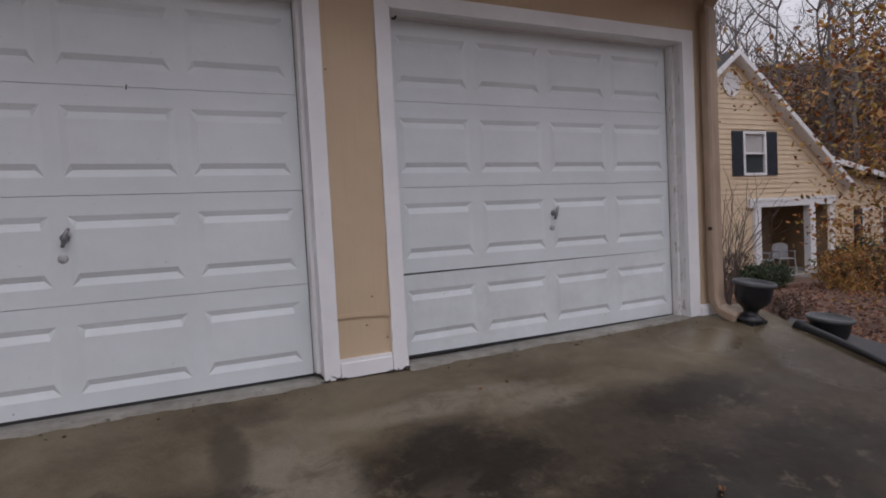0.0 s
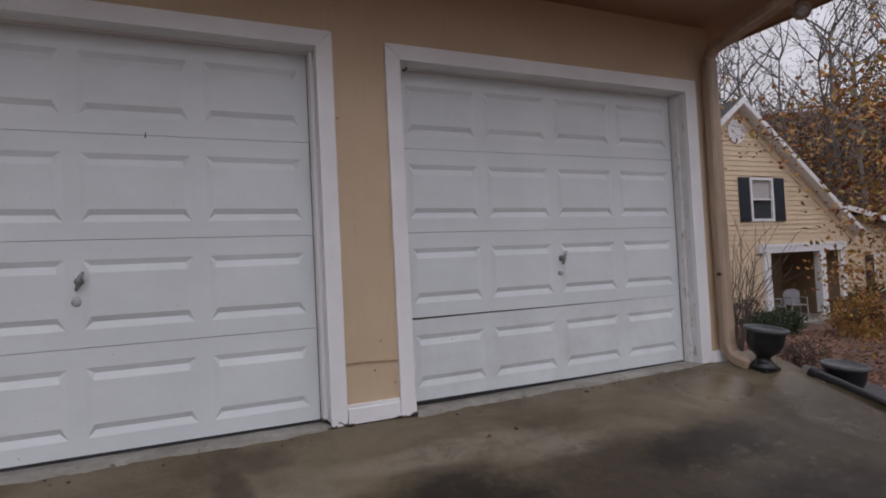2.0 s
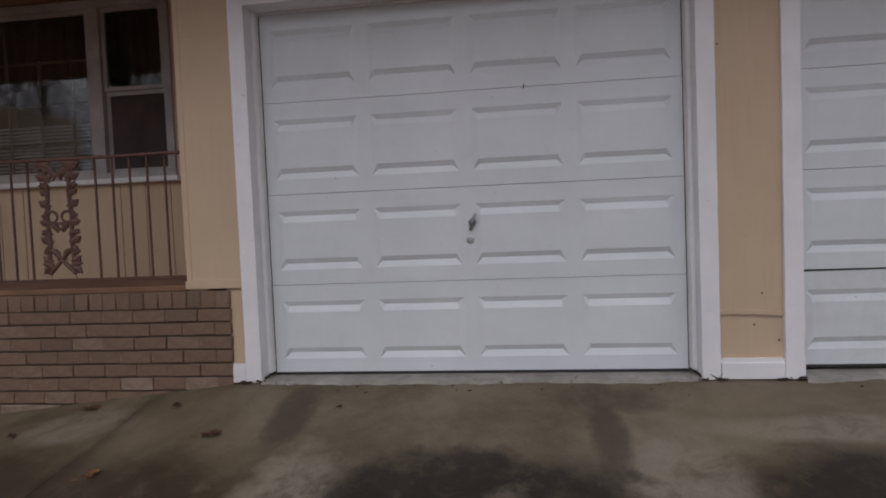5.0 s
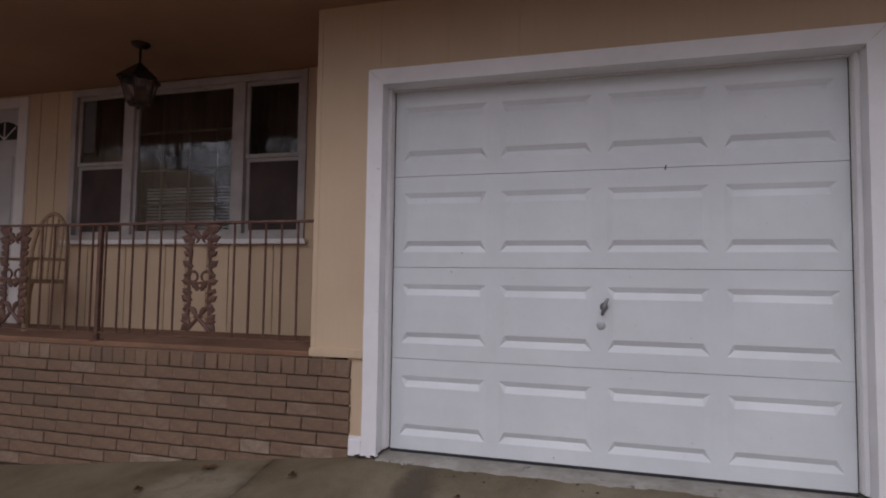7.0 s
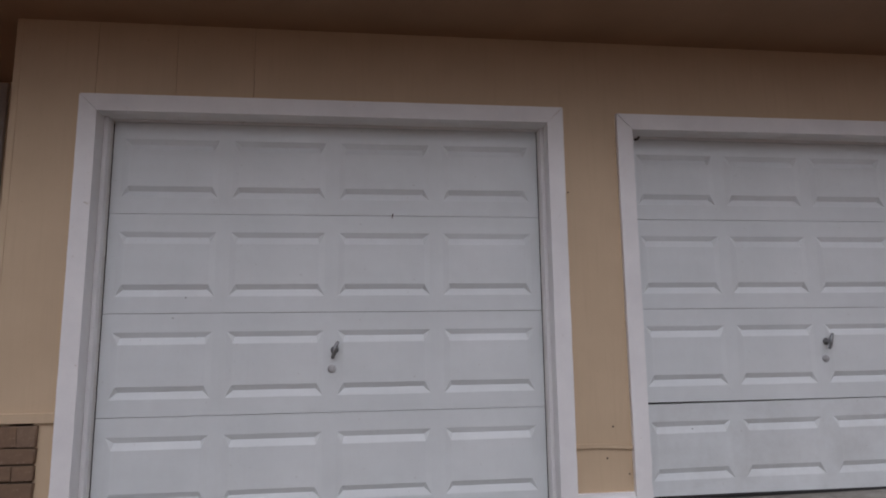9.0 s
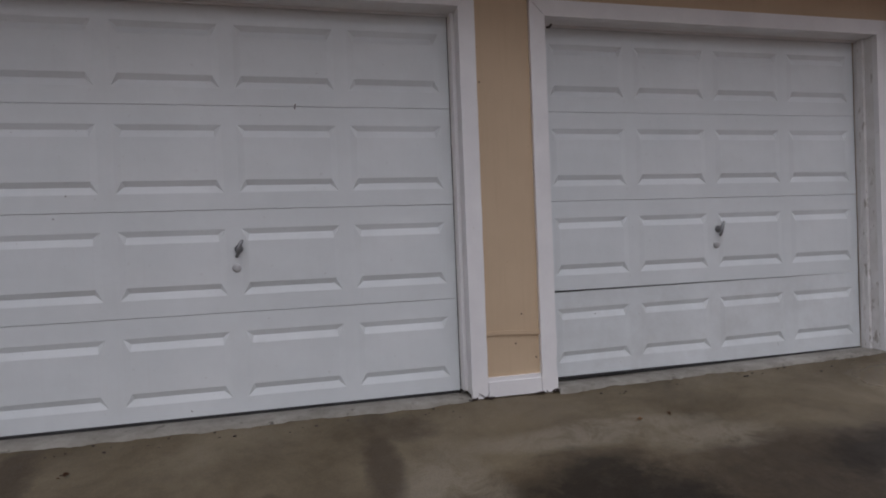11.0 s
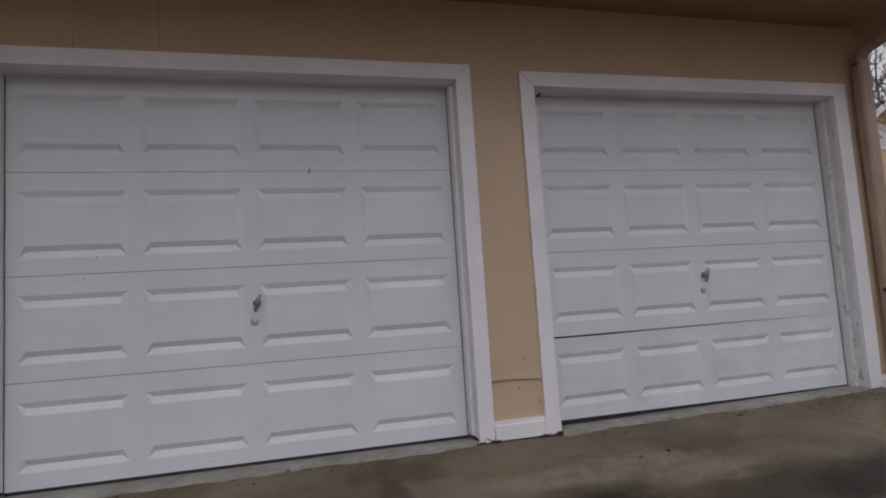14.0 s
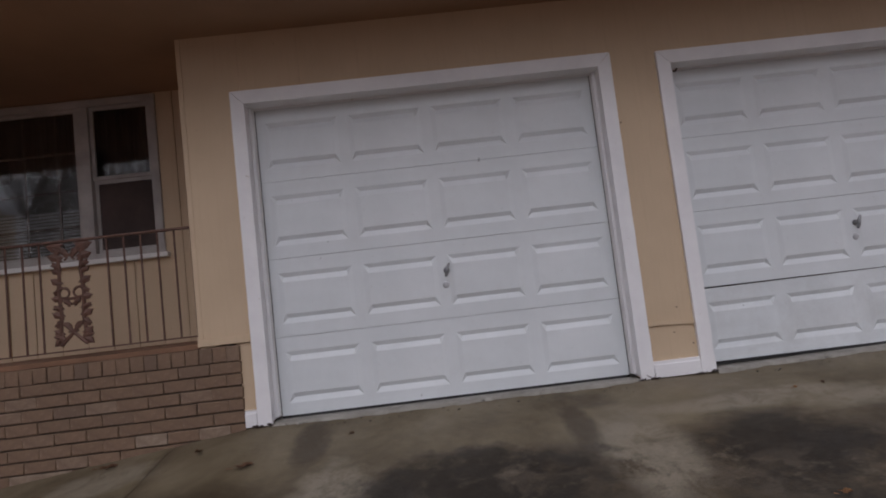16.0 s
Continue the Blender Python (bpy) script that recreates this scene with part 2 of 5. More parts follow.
DOOR, GRIMY, TRIM, WORN, TAN = door_paint("door_paint", 0.10), door_paint("grimy_door_paint", 0.30), trim_paint(), worn_trim(), siding_paint()
CONCRETE, SILL, BRICK = concrete(), sill_concrete(), brick_mat()
GLASS = glass_mat("window_glass")
MORTAR = plain("dark_mortar", (0.095, 0.068, 0.049), 0.95, vary=0.3, scale=12, grain=0.8)
SOFFIT = plain("tan_soffit_paint", (0.34, 0.215, 0.135), 0.7, vary=0.15, scale=1.2)
VENTBROWN = plain("brown_vent_enamel", (0.15, 0.095, 0.07), 0.6, vary=0.25, scale=20)
BROWN_GUTTER = plain("tan_gutter_enamel", (0.36, 0.27, 0.19), 0.45, vary=0.15, scale=5)
SPOUT = plain("tan_downspout_enamel", (0.41, 0.31, 0.225), 0.42, vary=0.25, scale=4, stretch=(3, 3, 0.6))
SHINGLE = plain("grey_shingle", (0.12, 0.115, 0.11), 0.9, vary=0.35, scale=30, grain=0.8)
PORCH = plain("brown_porch_paint", (0.22, 0.12, 0.07), 0.9, vary=0.25, scale=3)
IRON = plain("rusty_brown_iron", (0.125, 0.062, 0.042), 0.6, vary=0.45, scale=25, grain=0.4)
LOCKPLATE = plain("dull_zinc", (0.50, 0.51, 0.52), 0.5, 0.3, vary=0.25, scale=50)
FRAME = plain("white_vinyl", (0.74, 0.73, 0.71), 0.4, vary=0.1, scale=4)
# white window frame with the porch shade put into its grey
WFRAME = plain("shade_greyed_window_frame", (0.40, 0.375, 0.355), 0.45, vary=0.22, scale=5)
SMOKY = glass_mat("smoky_lantern_glass", (0.22, 0.19, 0.17))
RUBBER = plain("black_rubber", (0.02, 0.02, 0.02), 0.7, vary=0.3)
STEEL = plain("tarnished_steel", (0.30, 0.31, 0.32), 0.38, 0.85, vary=0.35, scale=40)
RUST = plain("rusty_nail", (0.05, 0.035, 0.03), 0.8, vary=0.4, scale=60)
BLACKPOT = plain("black_glazed_pot", (0.013, 0.014, 0.017), 0.33, vary=0.4, scale=12, grain=0.3)
POTRIM = plain("weathered_pot_rim", (0.085, 0.09, 0.093), 0.6, vary=0.45, scale=14)
SOIL = plain("wet_potting_soil", (0.03, 0.022, 0.016), 0.9, vary=0.4, scale=30, grain=1.0)
PIPE = plain("black_drain_pipe", (0.018, 0.018, 0.02), 0.42, vary=0.3)
LEDGE = plain("dark_wet_stone", (0.034, 0.034, 0.036), 0.42, vary=0.35, scale=4, grain=0.5)
INSIDE = plain("dim_room_wall", (0.24, 0.21, 0.19), 0.9)
CURTAIN = plain("dark_curtain", (0.15, 0.11, 0.092), 0.9, vary=0.35, scale=6, stretch=(6, 6, 0.3))
BLIND = plain("pale_blind", (0.44, 0.42, 0.41), 0.6, vary=0.1)
SCREEN = plain("brown_insect_screen", (0.055, 0.038, 0.034), 0.8, vary=0.5, scale=3, grain=0.0)
DOORWHITE = plain("white_door_enamel", (0.52, 0.52, 0.52), 0.4, vary=0.12, scale=3)
WICKER = plain("tan_chair_wood", (0.36, 0.25, 0.15), 0.6, vary=0.3, scale=15)
BLUE = plain("blue_plastic", (0.03, 0.05, 0.10), 0.45)
LAMPBRONZE = plain("dark_bronze", (0.05, 0.035, 0.03), 0.45, 0.6, vary=0.3)
YSIDING = plain("yellow_vinyl_siding", (0.66, 0.52, 0.355), 0.6, vary=0.1, scale=2)
SHUTTER = plain("dark_blue_shutter", (0.025, 0.032, 0.045), 0.5)
HWHITE = plain("white_house_trim", (0.76, 0.76, 0.76), 0.5, vary=0.1)
BARK = plain("grey_brown_bark", (0.10, 0.08, 0.065), 0.9, vary=0.4, scale=8, grain=0.8, stretch=(4, 4, 0.6))
PALEBARK = plain("pale_wood_bark", (0.17, 0.15, 0.135), 0.9, vary=0.4, scale=5, grain=0.6, stretch=(4, 4, 0.5))
MULCH = plain("leafy_ground", (0.135, 0.078, 0.056), 0.9, vary=0.55, scale=5, grain=1.0, grain_scale=60)
YELLOW = leaf_mat("yellow_leaves", [(0.0, (0.20, 0.062, 0.020)), (0.25, (0.30, 0.115, 0.026)), (0.5, (0.34, 0.175, 0.036)), (0.8, (0.40, 0.25, 0.050)), (1.0, (0.19, 0.16, 0.045))])
LITTER = leaf_mat("brown_leaf_litter", [(0.0, (0.07, 0.035, 0.025)), (0.4, (0.17, 0.075, 0.045)), (0.8, (0.27, 0.13, 0.075)), (1.0, (0.36, 0.21, 0.13))])
RUSSET = leaf_mat("russet_leaves", [(0.0, (0.036, 0.024, 0.016)), (0.5, (0.085, 0.045, 0.022)), (0.85, (0.19, 0.088, 0.024)), (1.0, (0.28, 0.16, 0.036))])
GREEN = leaf_mat("dark_green_leaves", [(0.0, (0.015, 0.03, 0.012)), (0.6, (0.03, 0.06, 0.022)), (1.0, (0.06, 0.09, 0.03))])
TWIGGY = leaf_mat("brown_twigs", [(0.0, (0.04, 0.025, 0.018)), (1.0, (0.12, 0.075, 0.05))])

# ---- mesh helpers ----


def link(name, bm, mat, parent=None, label="", smooth=False):
    me = bpy.data.meshes.new(name)
    bm.to_mesh(me)
    bm.free()
    if smooth:
        for f in me.polygons:
            f.use_smooth = True
    me.materials.append(mat)
    ob = new(name, me)
    if parent:
        ob.parent = parent
    if label:
        ob["label"] = label
    return ob


def part(name, bm, mat, parent, label="", smooth=False):
    return link(name, bm, mat, parent, label, smooth)


def whole(name, bm, mat, label, category, group="", kind="", smooth=False):
    return tagged(link(name, bm, mat, None, "", smooth), label, category, group, kind)


def thing(name, label, category, group="", kind="", at=(0, 0, 0)):
    ob = new(name)
    ob.location = at
    return tagged(ob, label, category, group, kind)


def box(x0, x1, y0, y1, z0, z1, bevel=0.0, bm=None):
    b = bmesh.new()
    m = Matrix.Translation(((x0 + x1) / 2, (y0 + y1) / 2, (z0 + z1) / 2)) @ Matrix.Diagonal((x1 - x0, y1 - y0, z1 - z0, 1))
    bmesh.ops.create_cube(b, size=1, matrix=m)
    if bevel:
        bmesh.ops.bevel(b, geom=list(b.edges), offset=bevel, segments=2, affect="EDGES", profile=0.5)
    if bm is None:
        return b
    me = bpy.data.meshes.new("tmp")
    b.to_mesh(me)
    b.free()
    bm.from_mesh(me)
    bpy.data.meshes.remove(me)
    return bm


def tube(points, radii, sides=8, bm=None, caps=True):
    """A round bar through the points, with one radius for each."""
    bm = bm or bmesh.new()
    pts = [Vector(p) for p in points]
    if isinstance(radii, (int, float)):
        radii = [radii] * len(pts)
    rings = []
    side = None
    for i, p in enumerate(pts):
        d = (pts[min(i + 1, len(pts) - 1)] - pts[max(i - 1, 0)]).normalized()
        if side is None:
            side = d.orthogonal().normalized()
        side = (side - d * side.dot(d)).normalized()
        up = d.cross(side)
        rings.append([bm.verts.new(p + radii[i] * (math.cos(a) * side + math.sin(a) * up)) for a in [2 * math.pi * k / sides for k in range(sides)]])
    for a, b in zip(rings, rings[1:]):
        for k in range(sides):
            bm.faces.new((a[k], a[(k + 1) % sides], b[(k + 1) % sides], b[k]))
    if caps and len(rings) > 1:
        bm.faces.new(rings[0][::-1])
        bm.faces.new(rings[-1])
    return bm


def lathe(profile, sides=32, at=(0, 0, 0), bm=None):
    """A turned shape from (radius, height) pairs."""
    bm = bm or bmesh.new()
    rings = [[bm.verts.new((at[0] + r * math.cos(2 * math.pi * k / sides), at[1] + r * math.sin(2 * math.pi * k / sides), at[2] + z)) for k in range(sides)] for r, z in profile]
    for a, b in zip(rings, rings[1:]):
        for k in range(sides):
            bm.faces.new((a[k], a[(k + 1) % sides], b[(k + 1) % sides], b[k]))
    bm.faces.new(rings[0][::-1])
    bm.faces.new(rings[-1])
    return bm


def prism(outline, y0, y1):
    """A plate from an outline in x and z, between two depths."""
    bm = bmesh.new()
    a = [bm.verts.new((x, y0, z)) for x, z in outline]
    b = [bm.verts.new((x, y1, z)) for x, z in outline]
    n = len(a)
    bm.faces.new(a)
    bm.faces.new(b[::-1])
    for i in range(n):
        bm.faces.new((a[i], b[i], b[(i + 1) % n], a[(i + 1) % n]))
    bmesh.ops.recalc_face_normals(bm, faces=bm.faces)
    return bm


def leaves(centres, size, spread_flat=False, seed=3):
    """Many small bent leaves, one island each, as vertices and faces."""
    rng = np.random.default_rng(seed)
    n = len(centres)
    c = np.asarray(centres, float)
    a = rng.normal(size=(n, 3))
    if spread_flat:
        a[:, 2] *= 0.25
    a /= np.linalg.norm(a, axis=1)[:, None]
    h = rng.normal(size=(n, 3))
    if spread_flat:
        h[:, 2] *= 0.25
    b = h - a * (h * a).sum(1)[:, None]
    b /= np.linalg.norm(b, axis=1)[:, None]
    nor = np.cross(a, b)
    s = size * rng.uniform(0.6, 1.3, (n, 1))
    vs = np.stack([c - a * s, c + b * s * 0.55 + nor * s * 0.25, c + a * s, c - b * s * 0.55 + nor * s * 0.25], 1).reshape(-1, 3)
    idx = np.arange(n) * 4
    faces = np.concatenate([np.stack([idx, idx + 1, idx + 2], 1), np.stack([idx, idx + 2, idx + 3], 1)])
    me = bpy.data.meshes.new("leaves")
    me.from_pydata(vs.tolist(), [], faces.tolist())
    return me


def leaf_part(name, centres, size, mat, parent, label="", flat=False, seed=3):
    me = leaves(centres, size, flat, seed)
    me.materials.append(mat)
    ob = new(name, me)
    ob.parent = parent
    if label:
        ob["label"] = label
    return ob

# ---- ground ----
DOOR_Y = 0.15
CEIL = 2.66


def fall(x, y):
    """Height of the lie of the land: the drive drops away from the garage and to its left side."""
    z = 0.2 * max(y, -6.0) if y < 0 else 0.0
    z -= 0.117 * max(0.0, min(-0.15 - x, 4.0))
    z += 0.0122 * max(0.0, min(x - 2.9, 2.8))
    return z


def ground_height(x, y):
    z = fall(x, min(y, 0.0)) - 0.10
    if x > 6.0:
        z = z * (1 - min(1.0, (x - 6.0) / 0.5)) + min(1.0, (x - 6.0) / 0.5) * (-0.62 - 0.055 * min(x - 6.0, 14.0))
    if x > 6.0 and y > 16:
        z += 0.12 * min(y - 16, 45)
    if x > 27:
        z += 0.46 * min(x - 27, 32) * (1 + 0.12 * noise.noise((x * 0.05, y * 0.06, 2)))
    return z


def ground():
    def axis(lo, hi, mid0, mid1, n):
        near = np.linspace(mid0, mid1, n)
        far = np.geomspace(1.0, 1.0 + (hi - mid1), 14)[1:] - 1 + mid1
        back = mid0 - (np.geomspace(1.0, 1.0 + (mid0 - lo), 14)[1:] - 1)
        return np.concatenate([back[::-1], near, far])
    xs, ys = axis(-250, 250, -8, 30, 76), axis(-250, 250, -10, 30, 80)
    bm = bmesh.new()
    grid = [[bm.verts.new((x, y, ground_height(x, y) + (0.03 * noise.noise((x * 0.7, y * 0.7, 0)) if x > 6.5 else 0))) for x in xs] for y in ys]
    for r0, r1 in zip(grid, grid[1:]):
        for i in range(len(xs) - 1):
            bm.faces.new((r0[i], r0[i + 1], r1[i + 1], r1[i]))
    whole("ground", bm, MULCH, "leaf-strewn brown ground falling away from the drive", "ground", kind="structure", smooth=True)


ground()


def slab(name, edge_right, edge_left, y_near, y_far, label):
    """A poured slab with a slightly uneven top and a thick edge."""
    bm = bmesh.new()
    ny, nx = 70, 60
    rows = []
    for j in range(ny + 1):
        y = y_far + (y_near - y_far) * (j / ny) ** 1.4
        x0, x1 = edge_left(y), edge_right(y)
        rows.append([bm.verts.new((x0 + (x1 - x0) * i / nx, y, fall(x0 + (x1 - x0) * i / nx, y) + 0.006 * noise.noise((i * 0.23, y * 2.1, 4)) - 0.004)) for i in range(nx + 1)])
    for a, b in zip(rows, rows[1:]):
        for i in range(nx):
            bm.faces.new((a[i], b[i], b[i + 1], a[i + 1]))
    rim = [e for e in bm.edges if e.is_boundary]
    low = bmesh.ops.extrude_edge_only(bm, edges=rim)
    for v in [g for g in low["geom"] if isinstance(g, bmesh.types.BMVert)]:
        v.co.z -= 0.12
    bmesh.ops.recalc_face_normals(bm, faces=bm.faces)
    whole(name, bm, CONCRETE, label, "driveway", kind="structure", smooth=True)


def crack_x(y):
    return -0.635 + 0.06 * max(y, -1.3) + 0.008 * math.sin(y * 9) + 0.006 * noise.noise((y * 14, 0, 3))


def drive_right(y):
    return 6.05 + 0.28 * y if y > -1.6 else 5.602 + 0.05 * (-1.6 - y)


slab("driveway", drive_right, lambda y: crack_x(y) + 0.007, -9.0, 0.2, "wet stained concrete driveway sloping down from the garage")
slab("walkway", lambda y: crack_x(y) - 0.007, lambda y: -6.0, -1.02, 0.02, "damp concrete walk beside the brick porch wall")


def sill(name, x0, x1):
    """The pale poured sill in front of a door, with a chipped front lip."""
    bm = bmesh.new()
    n = 220
    ring = []
    for i in range(n + 1):
        x = x0 + (x1 - x0) * i / n
        up = fall(x, 0.0)
        lip = -0.030 + 0.022 * noise.noise((x * 2.2, 0, 1)) + 0.020 * noise.noise((x * 9, 3, 1)) + 0.010 * noise.noise((x * 31, 5, 1))
        ring.append([bm.verts.new(p) for p in ((x, 0.4, up + 0.006), (x, 0.10, up + 0.006), (x, lip + 0.012, up + 0.004 + 0.004 * noise.noise((x * 6, 1, 2))), (x, lip, up - 0.03))])
    for a, b in zip(ring, ring[1:]):
        for k in range(3):
            bm.faces.new((a[k], a[k + 1], b[k + 1], b[k]))
    bmesh.ops.recalc_face_normals(bm, faces=bm.faces)
    whole(name, bm, SILL, "pale chipped concrete sill under the garage door", "door sill", "garage door sills", "structure", smooth=True)


sill("door_sill", 0.0, 2.44)
sill("door_sill", 2.947, 5.298)

# ---- garage front wall ----
OPENINGS = ((0.0, 2.44), (2.947, 5.298))
TOPS, CASE = (2.152, 2.125), 0.093
WALL_L, WALL_R = -0.436, 5.585


def garage_wall():
    wall = thing("wall_front", "tan painted wood-panel garage front with a white base", "wall", kind="structure")
    core = bmesh.new()
    for x0, x1, z0, z1 in ((WALL_L + 0.01, -0.03, 0.56, CEIL), (-0.2, -0.03, -0.1, 0.56), (2.47, 2.92, -0.1, CEIL), (5.33, WALL_R - 0.01, -0.1, CEIL), (-0.03, 2.47, TOPS[0] + 0.03, CEIL), (2.92, 5.33, TOPS[1] + 0.03, CEIL)):
        box(x0, x1, 0.034, 0.16, z0, z1, bm=core)
    part("wall_core", core, TAN, wall)
    # panel strips between the grooves over the doors
    cuts = [WALL_L, -0.025, 0.386, 0.797, 2.5342]
    for a, b in zip(cuts, cuts[1:]):
        part("board", box(a + 0.0012, b - 0.0012, 0.02, 0.034, TOPS[0] + CASE - 0.004, CEIL), TAN, wall)
    part("board", box(2.856, 5.409, 0.02, 0.034, TOPS[1] + CASE - 0.004, CEIL), TAN, wall)
    part("board", box(WALL_L, -CASE - 0.004, 0.02, 0.034, 0.60, TOPS[0] + CASE - 0.004), TAN, wall)
    part("corner_board", box(WALL_L - 0.004, WALL_L + 0.03, 0.0165, 0.034, 0.60, CEIL, 0.003), TAN, wall)
    part("bottom_board", box(WALL_L - 0.006, -CASE - 0.003, 0.002, 0.034, 0.552, 0.60, 0.003), TAN, wall)
    part("board", box(-0.2, -CASE - 0.003, 0.022, 0.034, 0.10, 0.55, 0.002), TAN, wall)
    for x0, x1, joint in ((2.533, 2.856, 0.345), (5.409, WALL_R, 0.60)):
        part("board", box(x0, x1, 0.02, 0.034, joint, CEIL), TAN, wall)
        part("board", box(x0, x1, 0.026, 0.034, 0.1, joint - 0.006, 0.002), TAN, wall, "tan panel patch below a joint")
    bm = bmesh.new()
    for i in range(12):
        xa, xb = 2.533 + 0.321 * i / 12, 2.533 + 0.321 * (i + 1) / 12
        za = 0.338 - 0.0008 * i + 0.006 * math.sin(i / 12 * 3.1 + 0.4)
        box(xa, xb, 0.012, 0.03, za, za + 0.022, bm=bm)
    part("joint_strip", bm, TAN, wall, "sagging caulked strip over the panel joint")
    for x0, x1 in ((-0.174, -CASE - 0.004), (2.536, 2.851), (5.416, WALL_R - 0.01)):
        part("base_block", box(x0, x1, -0.004, 0.034, 0.0, 0.088, 0.004), TRIM, wall, "white painted base block")
        part("base_cap", prism([(x0, 0.088), (x1, 0.088), (x1, 0.108), (x0, 0.108)], 0.004, 0.03), TRIM, wall)
    for x, z in ((2.553, 1.748), (2.75, 0.45), (2.71, 0.285), (2.83, 0.20)):
        part("nail_head", lathe([(0.004, 0), (0.005, 0.003), (0.002, 0.005)], 10), RUST, wall)
        bpy.data.objects[scene.objects[-1].name].matrix_basis = pose(x, 0.021, z, 90, 0, 0)
    side = bmesh.new()
    box(WALL_R - 0.12, WALL_R - 0.002, 0.16, 7.0, -0.6, CEIL, bm=side)
    whole("wall_side", side, TAN, "tan painted side wall of the garage", "wall", kind="structure")
    side = bmesh.new()
    box(WALL_L + 0.002, WALL_L + 0.12, 0.034, 1.0, 0.5, CEIL, bm=side)
    whole("wall_return", side, TAN, "tan painted return wall beside the porch", "wall", kind="structure")
    back = bmesh.new()
    box(WALL_L, WALL_R, 6.9, 7.0, -0.6, CEIL, bm=back)
    whole("wall_back", back, TAN, "plain back wall of the garage", "wall", kind="structure")
    fl = bmesh.new()
    box(WALL_L + 0.1, WALL_R - 0.12, 0.4, 6.9, -0.1, 0.010, bm=fl)
    whole("floor", fl, SILL, "plain concrete floor of the garage", "floor", kind="structure")


garage_wall()


def wavy_board(x0, x1, y0, y1, z0, z1, seed, outer):
    """A thickly painted upright board whose edges wander and chip a little towards the foot."""
    n = 46
    left, right = [], []
    for i in range(n + 1):
        z = z0 + (z1 - z0) * i / n
        foot = max(0.0, 1 - (z - z0) / 0.5)
        amp = 0.0016 + 0.0065 * foot
        left.append((x0 + amp * noise.noise((seed, z * 9, 0)), z))
        right.append((x1 + amp * noise.noise((seed + 7, z * 9, 0)), z))
    tip = (x0, z1 + CASE - 0.002) if outer == "left" else (x1, z1 + CASE - 0.002)
    (left if outer == "left" else right).append(tip)
    return prism(left + right[::-1], y0, y1)


def casing(x0, x1, TOP, right_board, worn_right):
    """White face boards round an opening, with the deep jambs and the stop beads inside it."""
    c = thing("door_casing", "white painted wooden casing round the garage door, chipped at its foot", "door casing", "garage door casings", "structure")
    part("side_board", wavy_board(x0 - CASE, x0, -0.004, 0.03, 0.0, TOP, x0 + 1, "left"), TRIM, c)
    part("side_board", wavy_board(x1, x1 + right_board, -0.004, 0.03, fall(x1, 0.0), TOP, x1 + 1, "right"), TRIM, c)
    part("head_board", prism([(x0 + 0.002, TOP), (x1 - 0.002, TOP), (x1 + right_board - 0.002, TOP + CASE), (x0 - CASE + 0.002, TOP + CASE)], -0.0045, 0.03), TRIM, c)
    part("jamb", box(x0 - 0.03, x0 - 0.001, 0.03, 0.16, 0.02, TOP, 0.002), TRIM, c)
    part("jamb", box(x1 + 0.001, x1 + 0.03, 0.03, 0.16, 0.02, TOP, 0.002), WORN if worn_right else TRIM, c, "scuffed white jamb")
    part("head_jamb", box(x0 - 0.03, x1 + 0.03, 0.03, 0.16, TOP - 0.001, TOP + 0.03, 0.002), TRIM, c)
    for s, x in ((1, x0), (-1, x1)):
        a, b = sorted((x - 0.001 * s, x + 0.022 * s))
        part("stop_bead", box(a, b, 0.085, DOOR_Y - 0.012, 0.03, TOP - 0.002, 0.004), WORN if (worn_right and s < 0) else TRIM, c)
        a, b = sorted((x + 0.0215 * s, x + 0.0245 * s))
        part("weather_strip", box(a, b, DOOR_Y - 0.03, DOOR_Y - 0.004, 0.03, TOP - 0.01, 0.003), FRAME, c, "pale rubber weather strip")
    part("head_stop", box(x0, x1, 0.12, DOOR_Y - 0.006, TOP - 0.009, TOP - 0.002, 0.002), TRIM, c)
    rng = random.Random(int(x0 * 10) + 4)
    rot = bmesh.new()
    for xs in (x0 - CASE, x0 - 0.01, x1 + 0.005, x1 + CASE):
        for k in range(9):
            x = xs + rng.gauss(0.0, 0.014)
            w = rng.uniform(0.005, 0.011)
            bmesh.ops.create_icosphere(rot, subdivisions=1, radius=w, matrix=Matrix.Translation((x, -0.004 - rng.uniform(0, 0.006), abs(rng.gauss(0, 0.005)))) @ Matrix.Rotation(rng.uniform(0, 3), 4, "Z") @ Matrix.Diagonal((1.7, 0.7, 0.6, 1)))
    for k in range(4):
        a = rng.uniform(0.4, 2.7)
        tube([(x1 + CASE * 0.8, -0.0045, 0.004), (x1 + CASE * 0.8 + 0.02 * math.cos(a), -0.0048, 0.02 * math.sin(a)), (x1 + CASE * 0.8 + 0.045 * math.cos(a + 0.3), -0.0046, 0.045 * math.sin(a + 0.2))], [0.0022, 0.0014, 0.0006], 5, rot)
    part("rotten_foot", rot, RUST, c, "dark rotten wood at the foot")


casing(*OPENINGS[0], TOPS[0], CASE, False)
casing(*OPENINGS[1], TOPS[1], 0.112, True)

# ---- garage doors ----
SECTIONS = {False: (0.014, 0.549, 1.087, 1.629, 2.150), True: (0.041, 0.553, 1.088, 1.621, 2.123)}


